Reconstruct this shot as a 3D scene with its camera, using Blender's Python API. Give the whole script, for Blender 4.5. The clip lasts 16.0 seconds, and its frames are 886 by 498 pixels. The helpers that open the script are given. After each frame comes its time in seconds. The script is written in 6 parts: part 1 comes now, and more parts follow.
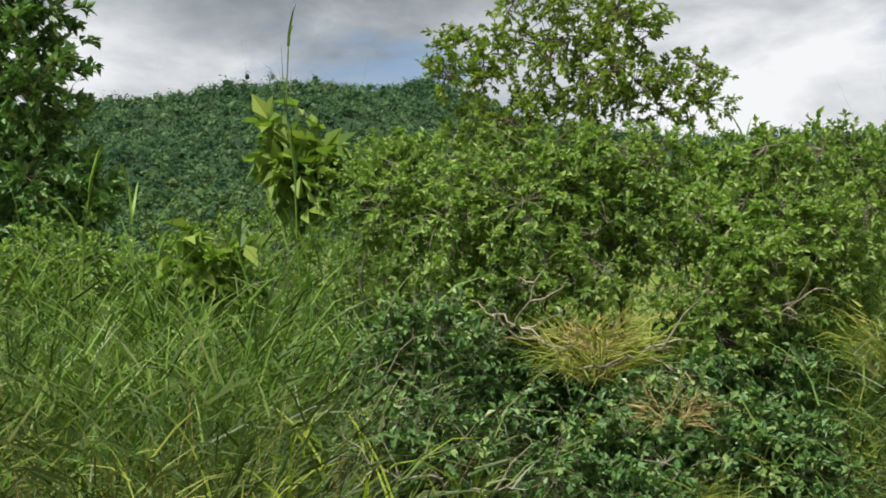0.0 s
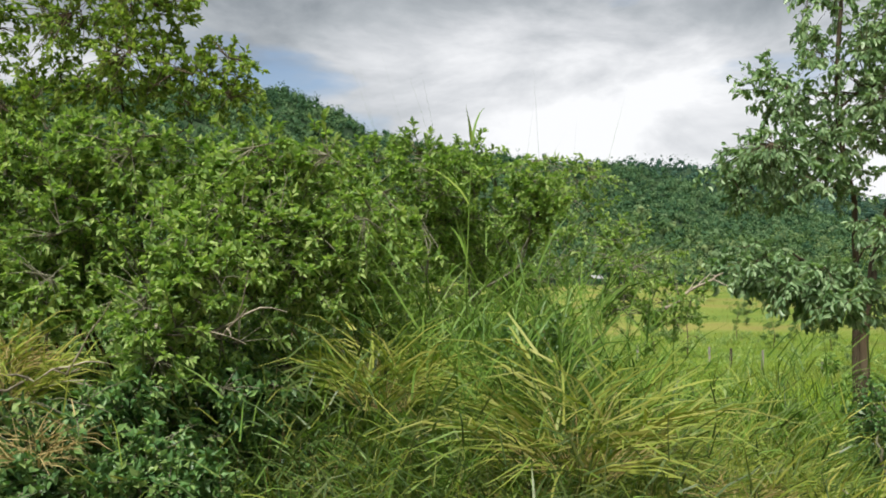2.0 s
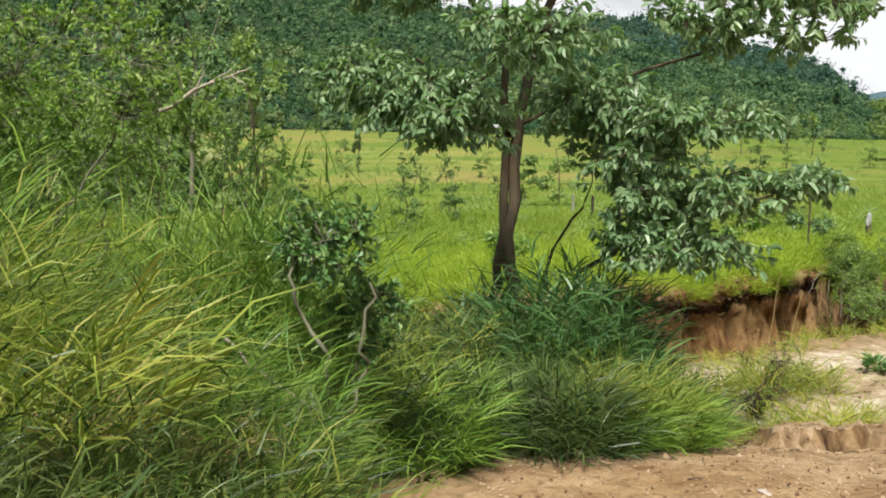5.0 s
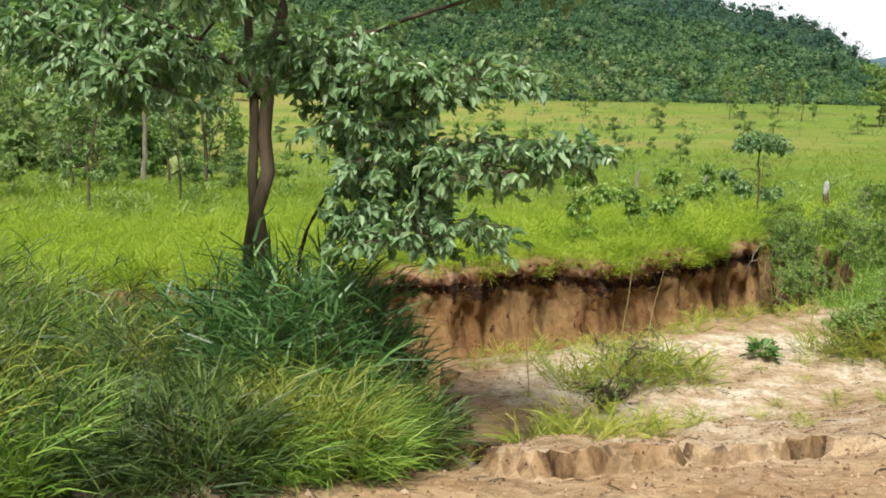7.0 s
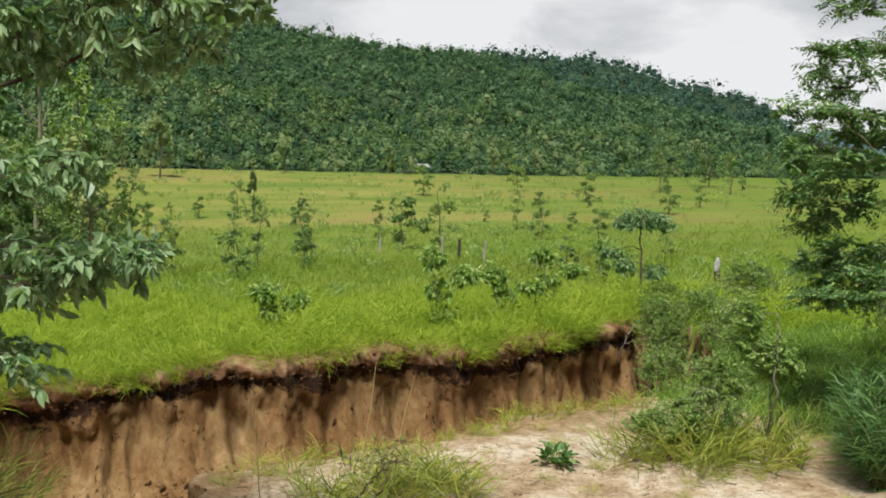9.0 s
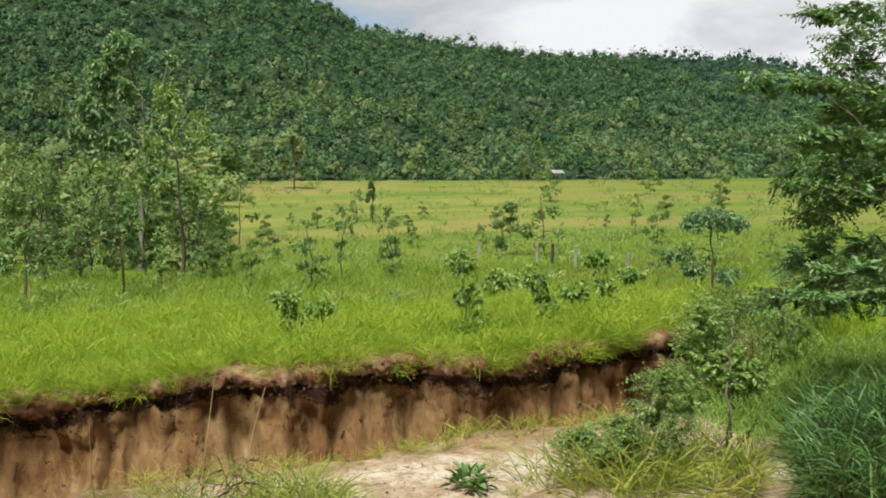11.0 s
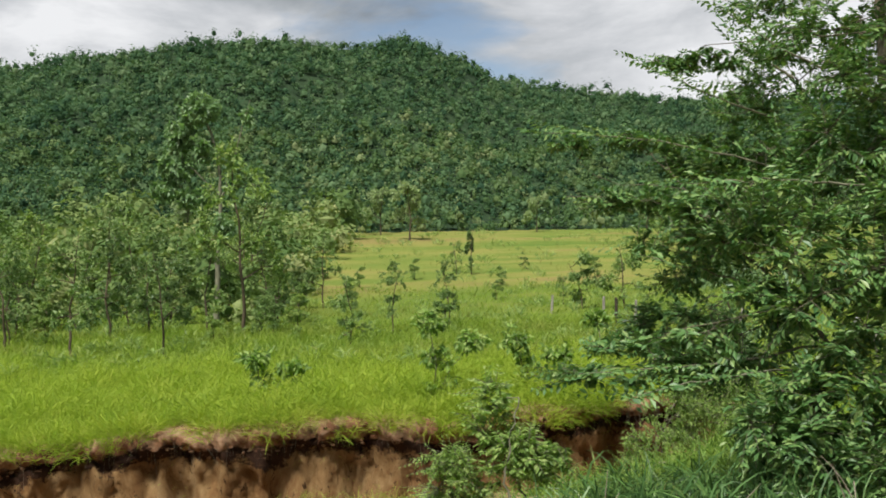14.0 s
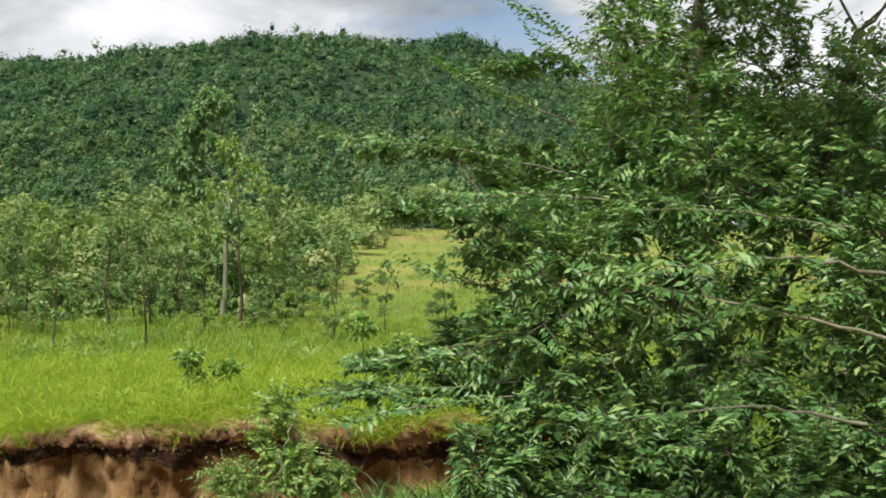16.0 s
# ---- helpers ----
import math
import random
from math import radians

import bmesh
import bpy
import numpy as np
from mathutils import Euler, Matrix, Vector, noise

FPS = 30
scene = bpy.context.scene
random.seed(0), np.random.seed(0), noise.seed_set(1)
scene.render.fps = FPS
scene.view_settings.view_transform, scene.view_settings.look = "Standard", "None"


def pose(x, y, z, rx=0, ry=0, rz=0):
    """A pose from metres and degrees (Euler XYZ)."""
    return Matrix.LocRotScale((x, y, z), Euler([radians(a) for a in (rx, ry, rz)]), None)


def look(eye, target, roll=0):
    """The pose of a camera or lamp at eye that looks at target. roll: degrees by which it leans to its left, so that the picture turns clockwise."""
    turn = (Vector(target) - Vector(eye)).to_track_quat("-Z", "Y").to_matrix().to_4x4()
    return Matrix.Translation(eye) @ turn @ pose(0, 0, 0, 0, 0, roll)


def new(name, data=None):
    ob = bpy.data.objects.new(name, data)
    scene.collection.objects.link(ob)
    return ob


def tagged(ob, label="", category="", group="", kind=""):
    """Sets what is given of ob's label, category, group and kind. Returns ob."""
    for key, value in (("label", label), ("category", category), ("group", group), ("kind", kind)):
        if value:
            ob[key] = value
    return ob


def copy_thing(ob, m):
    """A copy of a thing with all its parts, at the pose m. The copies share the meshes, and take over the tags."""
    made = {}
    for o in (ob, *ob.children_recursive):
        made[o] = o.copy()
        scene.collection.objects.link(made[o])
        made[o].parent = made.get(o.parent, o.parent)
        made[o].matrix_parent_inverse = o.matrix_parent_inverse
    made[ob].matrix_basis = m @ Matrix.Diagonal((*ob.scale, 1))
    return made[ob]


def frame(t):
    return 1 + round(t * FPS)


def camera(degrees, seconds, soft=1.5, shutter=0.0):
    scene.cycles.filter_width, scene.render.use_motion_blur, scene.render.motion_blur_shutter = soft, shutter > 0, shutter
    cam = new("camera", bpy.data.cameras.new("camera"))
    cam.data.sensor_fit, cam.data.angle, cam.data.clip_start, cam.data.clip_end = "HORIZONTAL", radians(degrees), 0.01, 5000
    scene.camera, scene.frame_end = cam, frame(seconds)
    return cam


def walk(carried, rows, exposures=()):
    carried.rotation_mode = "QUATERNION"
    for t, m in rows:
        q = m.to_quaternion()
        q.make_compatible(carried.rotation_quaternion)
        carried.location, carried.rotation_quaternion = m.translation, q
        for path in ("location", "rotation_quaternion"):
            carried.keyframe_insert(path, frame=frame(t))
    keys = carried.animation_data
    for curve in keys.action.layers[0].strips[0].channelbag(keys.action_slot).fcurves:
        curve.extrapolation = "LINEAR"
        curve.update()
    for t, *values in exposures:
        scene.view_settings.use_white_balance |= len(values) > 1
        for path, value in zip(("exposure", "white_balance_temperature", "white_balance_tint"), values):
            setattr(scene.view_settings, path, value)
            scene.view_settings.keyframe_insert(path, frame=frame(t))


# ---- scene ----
cam = camera(48.0, 16.0, soft=1.8)
PATH = [
    (0, (2.365, -1.217, 1.807), (2.504, 0.777, 1.889), -2.4),
    (0.5, (2.890, -1.248, 1.838), (3.055, 0.744, 1.909), -1.3),
    (1, (3.354, -1.188, 1.777), (3.551, 0.798, 1.902), -0.9),
    (1.5, (3.817, -0.999, 1.775), (4.111, 0.975, 1.916), -0.7),
    (2, (4.319, -0.853, 1.760), (4.743, 1.098, 1.865), -0.4),
    (2.5, (4.780, -0.724, 1.766), (5.395, 1.179, 1.791), 0.4),
    (3, (5.258, -0.636, 1.762), (5.918, 1.248, 1.635), 0.6),
    (3.5, (5.674, -0.590, 1.645), (6.401, 1.264, 1.461), -0.4),
    (4, (6.136, -0.524, 1.598), (6.881, 1.322, 1.401), -0.4),
    (4.2, (6.371, -0.444, 1.572), (7.088, 1.413, 1.381), -0.5),
    (6.3, (8.394, 0.357, 1.45), (8.862, 2.288, 1.225), 2.1),
    (6.5, (8.602, 0.372, 1.463), (9.081, 2.299, 1.225), 1.8),
    (7, (9.182, 0.432, 1.494), (9.754, 2.331, 1.23), 0.4),
    (7.5, (9.724, 0.528, 1.538), (10.347, 2.409, 1.266), 0.2),
    (8, (10.263, 0.634, 1.573), (10.95, 2.498, 1.344), 1.0),
    (8.5, (10.797, 0.761, 1.605), (11.502, 2.625, 1.437), 1.1),
    (9, (11.407, 0.839, 1.61), (12.072, 2.721, 1.493), 0.1),
    (9.2, (11.634, 0.87, 1.614), (12.281, 2.759, 1.504), -0.0),
    (11.3, (14.399, 1.158, 1.433), (14.721, 3.129, 1.333), -1.3),
    (11.5, (14.621, 1.161, 1.446), (14.917, 3.136, 1.343), -1.4),
    (12, (15.159, 1.262, 1.44), (15.403, 3.244, 1.333), -1.6),
    (12.5, (15.687, 1.257, 1.478), (15.892, 3.243, 1.369), -1.6),
    (13, (16.294, 1.231, 1.492), (16.467, 3.223, 1.445), -1.9),
    (13.5, (16.85, 1.265, 1.511), (16.983, 3.26, 1.5), -1.9),
    (14, (17.439, 1.263, 1.551), (17.515, 3.262, 1.558), -1.6),
    (14.5, (17.947, 1.422, 1.541), (17.989, 3.421, 1.559), -1.1),
    (15, (18.472, 1.544, 1.537), (18.493, 3.543, 1.557), -0.3),
    (15.5, (19.048, 1.612, 1.57), (19.035, 3.612, 1.58), 0.2),
    (16, (19.77, 1.557, 1.635), (19.724, 3.556, 1.637), -0.2),
]
walk(cam, [(t, look(eye, target, roll)) for t, eye, target, roll in PATH], [(0.0, 0.47), (1.0, 0.6), (2.0, 0.57), (3.0, 0.6), (4.2, 0.54), (6.3, 0.68), (7.0, 0.68), (7.6, 0.55), (8.1, 0.36), (9.0, 0.33), (11.5, 0.47), (12.5, 0.35), (14.0, 0.38), (15.0, 0.7), (16.0, 0.64)])


# ---------------------------------------------------------------- world and sun
SUN_AZ, SUN_EL = radians(-150), radians(58)      # behind the walker's left shoulder, high
world = bpy.data.worlds.new("sky")
scene.world = world
world.use_nodes = True
wt = world.node_tree
wt.nodes.clear()
wl = wt.links.new


def wnode(kind):
    return wt.nodes.new(kind)


def wmath(op, a, b=None, c=None):
    n = wnode("ShaderNodeMath")
    n.operation = op
    for i, v in enumerate((a, b, c)):
        if v is None:
            continue
        if isinstance(v, (int, float)):
            n.inputs[i].default_value = v
        else:
            wl(v, n.inputs[i])
    return n.outputs[0]


w_out, w_bg = wnode("ShaderNodeOutputWorld"), wnode("ShaderNodeBackground")
sky = wnode("ShaderNodeTexSky")
sky.sky_type = "NISHITA"
sky.sun_disc = False
sky.sun_elevation, sky.sun_rotation = SUN_EL, SUN_AZ
w_co, w_sep = wnode("ShaderNodeTexCoord"), wnode("ShaderNodeSeparateXYZ")
wl(w_co.outputs["Generated"], w_sep.inputs[0])
w_map = wnode("ShaderNodeVectorMath")
w_map.operation = "MULTIPLY"
wl(w_co.outputs["Generated"], w_map.inputs[0])
w_map.inputs[1].default_value = (1.0, 1.0, 2.4)      # clouds lie flatter than they are wide


def wnoise(scale, detail, rough, dist=0.0):
    n = wnode("ShaderNodeTexNoise")
    wl(w_map.outputs[0], n.inputs["Vector"])
    n.inputs["Scale"].default_value, n.inputs["Detail"].default_value = scale, detail
    n.inputs["Roughness"].default_value, n.inputs["Distortion"].default_value = rough, dist
    return n.outputs[0]


def wramp(fac, stops):
    n = wnode("ShaderNodeValToRGB")
    e = n.color_ramp.elements
    for i, (p, c) in enumerate(stops):
        el = e[i] if i < 2 else e.new(p)
        el.position, el.color = p, (*c, 1)
    wl(fac, n.inputs[0])
    return n.outputs[0]


big, fine = wnoise(1.9, 6, 0.5, 0.25), wnoise(5.5, 8, 0.58, 0.3)
# a heavy grey cloud hangs over the hill's summit, its sunlit flanks show lower down and to the east
east = wmath("MULTIPLY", wmath("ABSOLUTE", wmath("ADD", w_sep.outputs[0], 0.16)), 0.34)
low = wmath("MULTIPLY", w_sep.outputs[2], -1.3)
body = wmath("ADD", wmath("MULTIPLY", big, 0.75), wmath("MULTIPLY", fine, 0.62))
body = wmath("ADD", body, wmath("ADD", wmath("MINIMUM", east, 0.14), low))
cloud = wramp(body, [(0.33, (0.26, 0.29, 0.32)), (0.45, (0.42, 0.45, 0.48)), (0.54, (0.60, 0.62, 0.65)), (0.66, (0.87, 0.88, 0.90))])
gap = wramp(wnoise(3.1, 6, 0.55, 0.2), [(0.56, (1, 1, 1)), (0.66, (0.2, 0.2, 0.2))])
w_mix, w_sky = wnode("ShaderNodeMix"), wnode("ShaderNodeMix")
w_mix.data_type = w_sky.data_type = "RGBA"
w_sky.blend_type = "MULTIPLY"
w_sky.inputs[0].default_value = 1.0
wl(sky.outputs[0], w_sky.inputs[6])
w_sky.inputs[7].default_value = (0.115, 0.115, 0.115, 1)
wl(gap, w_mix.inputs[0])
wl(w_sky.outputs[2], w_mix.inputs[6])
wl(cloud, w_mix.inputs[7])
wl(w_mix.outputs[2], w_bg.inputs[0])
w_bg.inputs[1].default_value = 0.76
wl(w_bg.outputs[0], w_out.inputs[0])

sun_data = bpy.data.lights.new("sun", "SUN")
sun_data.energy, sun_data.angle, sun_data.color = 4.7, radians(12), (1.0, 0.965, 0.90)
sun = new("sun", sun_data)
sun.matrix_world = look((0, 0, 60), (-60 * math.sin(SUN_AZ) / math.tan(SUN_EL), -60 * math.cos(SUN_AZ) / math.tan(SUN_EL), 0))


# ---------------------------------------------------------------- materials
class Mat:
    """A small writer of node materials."""

    def __init__(self, name):
        self.m = bpy.data.materials.new(name)
        self.m.use_nodes = True
        self.t = self.m.node_tree
        self.t.nodes.clear()
        self.out = self.n("ShaderNodeOutputMaterial")

    def n(self, kind):
        return self.t.nodes.new(kind)

    def l(self, a, b):
        self.t.links.new(a, b)

    def put(self, sock, v):
        if isinstance(v, (int, float)):
            sock.default_value = v
        elif isinstance(v, tuple):
            sock.default_value = (*v, 1) if len(v) == 3 else v
        else:
            self.l(v, sock)

    def math(self, op, a, b=0.0):
        n = self.n("ShaderNodeMath")
        n.operation = op
        self.put(n.inputs[0], a)
        self.put(n.inputs[1], b)
        return n.outputs[0]

    def place(self):
        return self.n("ShaderNodeNewGeometry").outputs["Position"]

    def noise(self, scale, detail=4.0, rough=0.55, dist=0.0, vec=None, stretch=None):
        n = self.n("ShaderNodeTexNoise")
        v = vec if vec is not None else self.place()
        if stretch:
            m = self.n("ShaderNodeVectorMath")
            m.operation = "MULTIPLY"
            self.l(v, m.inputs[0])
            m.inputs[1].default_value = stretch
            v = m.outputs[0]
        self.l(v, n.inputs["Vector"])
        for k, x in (("Scale", scale), ("Detail", detail), ("Roughness", rough), ("Distortion", dist)):
            n.inputs[k].default_value = x
        return n.outputs[0]

    def ramp(self, fac, stops):
        n = self.n("ShaderNodeValToRGB")
        e = n.color_ramp.elements
        for i, (p, c) in enumerate(stops):
            el = e[i] if i < 2 else e.new(p)
            el.position, el.color = p, (*c, 1)
        self.put(n.inputs[0], fac)
        return n.outputs[0]

    def mix(self, fac, a, b, blend="MIX"):
        n = self.n("ShaderNodeMix")
        n.data_type, n.blend_type = "RGBA", blend
        self.put(n.inputs[0], fac)
        self.put(n.inputs[6], a)
        self.put(n.inputs[7], b)
        return n.outputs[2]

    def island(self):
        return self.n("ShaderNodeNewGeometry").outputs["Random Per Island"]

    def each(self):
        return self.n("ShaderNodeObjectInfo").outputs["Random"]

    def attr(self, name):
        n = self.n("ShaderNodeAttribute")
        n.attribute_name = name
        return n.outputs["Fac"]

    def done(self, col, rough=0.8, bump=None, depth=0.02, gloss=0.3, through_light=0.0, tint=(1, 1, 1)):
        b = self.n("ShaderNodeBsdfPrincipled")
        self.put(b.inputs["Base Color"], col)
        self.put(b.inputs["Roughness"], rough)
        self.put(b.inputs["Specular IOR Level"], gloss)
        if bump is not None:
            k = self.n("ShaderNodeBump")
            self.put(k.inputs["Height"], bump)
            k.inputs["Distance"].default_value = depth
            k.inputs["Strength"].default_value = 1.0
            self.l(k.outputs[0], b.inputs["Normal"])
        last = b.outputs[0]
        if through_light:
            tr, mx = self.n("ShaderNodeBsdfTranslucent"), self.n("ShaderNodeMixShader")
            self.put(tr.inputs[0], self.mix(1.0, col, tint, "MULTIPLY"))
            mx.inputs[0].default_value = through_light
            self.l(last, mx.inputs[1])
            self.l(tr.outputs[0], mx.inputs[2])
            last = mx.outputs[0]
        self.l(last, self.out.inputs[0])
        return self.m


def leaf_material(name, stops, patch=0.35, rough=0.55, gloss=0.2, see=0.42, each=0.0, isl=0.68, grain=1.3, weeds=None):
    """Leaves: a colour for each leaf, drifting over the plant, with some light coming through."""
    m = Mat(name)
    col = m.ramp(m.math("ADD", m.math("MULTIPLY", m.island(), isl), m.math("MULTIPLY", m.noise(grain, 4, 0.6), patch)), stops)
    if weeds:
        col = m.mix(m.ramp(m.noise(0.12, 5, 0.65, 0.4, stretch=(0.5, 1, 1)), [(0.47, (0, 0, 0)), (0.62, (1, 1, 1))]), col, m.mix(0.45, col, weeds))
    if each:
        col = m.mix(each, col, m.mix(1.0, col, m.ramp(m.each(), [(0.0, (0.45, 0.5, 0.55)), (0.5, (1, 1, 1)), (1.0, (1.5, 1.35, 1.0))]), "MULTIPLY"))
    return m.done(col, rough, gloss=gloss, through_light=see, tint=(1.05, 1.25, 0.5))


LEAF_SHRUB = leaf_material("shrub_leaf", [(0.10, (0.085, 0.160, 0.044)), (0.42, (0.200, 0.315, 0.085)), (0.68, (0.320, 0.440, 0.130)), (0.92, (0.430, 0.510, 0.200))], gloss=0.25, rough=0.5, see=0.45)
LEAF_YOUNG = leaf_material("young_leaf", [(0.10, (0.085, 0.155, 0.035)), (0.50, (0.200, 0.300, 0.060)), (0.80, (0.310, 0.400, 0.090)), (0.97, (0.380, 0.430, 0.130))], gloss=0.3)
LEAF_TREE = leaf_material("tree_leaf", [(0.10, (0.090, 0.168, 0.076)), (0.45, (0.180, 0.290, 0.136)), (0.72, (0.275, 0.395, 0.205)), (0.95, (0.375, 0.475, 0.285))], rough=0.4, gloss=0.45, see=0.36)
LEAF_DARK = leaf_material("dark_leaf", [(0.10, (0.045, 0.110, 0.036)), (0.45, (0.095, 0.200, 0.060)), (0.70, (0.165, 0.285, 0.086)), (0.92, (0.280, 0.360, 0.120))], rough=0.42, gloss=0.38, see=0.24)
LEAF_FIELD = leaf_material("field_tree_leaf", [(0.10, (0.080, 0.150, 0.056)), (0.45, (0.175, 0.275, 0.098)), (0.75, (0.285, 0.380, 0.145)), (0.95, (0.400, 0.430, 0.200))], see=0.36, each=0.6, gloss=0.35, rough=0.45)
LEAF_PALE = leaf_material("pale_tree_leaf", [(0.1, (0.190, 0.255, 0.130)), (0.5, (0.340, 0.425, 0.230)), (0.97, (0.490, 0.560, 0.350))], see=0.35)


def forest_material(name, stops):
    """Far woodland: each tree has its own green, each spray differs a little."""
    m = Mat(name)
    f = m.math("ADD", m.math("MULTIPLY", m.attr("tree"), 0.72), m.math("MULTIPLY", m.island(), 0.14))
    f = m.math("ADD", f, m.math("MULTIPLY", m.noise(0.03, 3, 0.6), 0.3))
    return m.done(m.ramp(f, stops), 0.75, gloss=0.1, through_light=0.3, tint=(1.05, 1.2, 0.6))


# hill and ridge greens are shifted to blue: distance haze put into the colour
LEAF_HILL = forest_material("forest_leaf", [(0.15, (0.026, 0.066, 0.036)), (0.45, (0.054, 0.116, 0.055)), (0.75, (0.098, 0.176, 0.080)), (0.97, (0.160, 0.238, 0.116))])
LEAF_RIDGE = forest_material("hazy_forest_leaf", [(0.12, (0.026, 0.062, 0.048)), (0.45, (0.042, 0.092, 0.066)), (0.75, (0.060, 0.120, 0.084)), (0.97, (0.090, 0.150, 0.104))])
LEAF_FOOT = forest_material("forest_edge_leaf", [(0.12, (0.052, 0.104, 0.038)), (0.45, (0.090, 0.158, 0.056)), (0.75, (0.138, 0.208, 0.078)), (0.97, (0.220, 0.268, 0.125))])
GRASS_GREEN = leaf_material("green_grass", [(0.15, (0.036, 0.090, 0.016)), (0.38, (0.092, 0.184, 0.028)), (0.58, (0.155, 0.262, 0.043)), (0.78, (0.235, 0.318, 0.075)), (0.93, (0.360, 0.330, 0.160))], see=0.2, gloss=0.28, rough=0.48, isl=0.45, patch=0.55, each=0.5)
GRASS_YELLOW = leaf_material("yellow_grass", [(0.15, (0.090, 0.150, 0.022)), (0.38, (0.190, 0.260, 0.036)), (0.58, (0.300, 0.330, 0.056)), (0.78, (0.400, 0.370, 0.105)), (0.93, (0.460, 0.390, 0.190))], see=0.25, gloss=0.35, isl=0.42, patch=0.55, each=0.4)
# dark green grass, darkened further to carry the shadows among the blades
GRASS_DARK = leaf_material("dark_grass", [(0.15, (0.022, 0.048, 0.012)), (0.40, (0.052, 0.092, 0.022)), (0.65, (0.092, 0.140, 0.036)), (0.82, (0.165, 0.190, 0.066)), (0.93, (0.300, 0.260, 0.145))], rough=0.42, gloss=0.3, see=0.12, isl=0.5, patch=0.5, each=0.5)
GRASS_LUSH = leaf_material("lush_grass", [(0.15, (0.022, 0.060, 0.018)), (0.40, (0.052, 0.122, 0.034)), (0.65, (0.095, 0.190, 0.052)), (0.85, (0.170, 0.265, 0.085)), (0.95, (0.280, 0.300, 0.130))], rough=0.42, gloss=0.32, see=0.15, isl=0.5, patch=0.5, each=0.3)
GRASS_FIELD = leaf_material("field_grass", [(0.15, (0.095, 0.180, 0.020)), (0.38, (0.215, 0.320, 0.032)), (0.58, (0.335, 0.430, 0.046)), (0.85, (0.440, 0.470, 0.090))], see=0.38, isl=0.3, patch=0.75, grain=1.1)
GRASS_WEEDY = leaf_material("weedy_grass", [(0.15, (0.090, 0.170, 0.024)), (0.40, (0.180, 0.275, 0.034)), (0.62, (0.265, 0.345, 0.050)), (0.85, (0.360, 0.380, 0.100))], see=0.36, isl=0.3, patch=0.75, grain=0.5, weeds=(0.22, 0.17, 0.07))
GRASS_RIPE = leaf_material("ripe_grass", [(0.25, (0.110, 0.170, 0.034)), (0.45, (0.190, 0.225, 0.056)), (0.58, (0.260, 0.240, 0.080)), (0.78, (0.230, 0.175, 0.080))], see=0.3, isl=0.25, patch=0.75, grain=0.3, weeds=(0.22, 0.15, 0.07))
STRAW = leaf_material("straw", [(0.08, (0.20, 0.145, 0.055)), (0.5, (0.35, 0.27, 0.11)), (0.97, (0.50, 0.41, 0.20))], see=0.15, gloss=0.2)


def bark_material(name, dark, pale):
    m = Mat(name)
    f = m.noise(14, 6, 0.65, 0.4, stretch=(1, 1, 0.18))
    s = m.noise(2.5, 3)
    col = m.mix(m.math("MULTIPLY", s, 0.45), m.ramp(f, [(0.32, dark), (0.68, pale)]), (0.14, 0.14, 0.10))
    return m.done(col, 0.92, f, 0.02, 0.15)


BARK = bark_material("brown_bark", (0.022, 0.014, 0.008), (0.115, 0.078, 0.045))
BARK_GREY = bark_material("grey_twig", (0.085, 0.082, 0.050), (0.27, 0.265, 0.18))
BARK_MID = bark_material("shoot_bark", (0.05, 0.042, 0.028), (0.21, 0.18, 0.125))
BARK_PALE = bark_material("dead_wood", (0.20, 0.17, 0.125), (0.44, 0.385, 0.30))


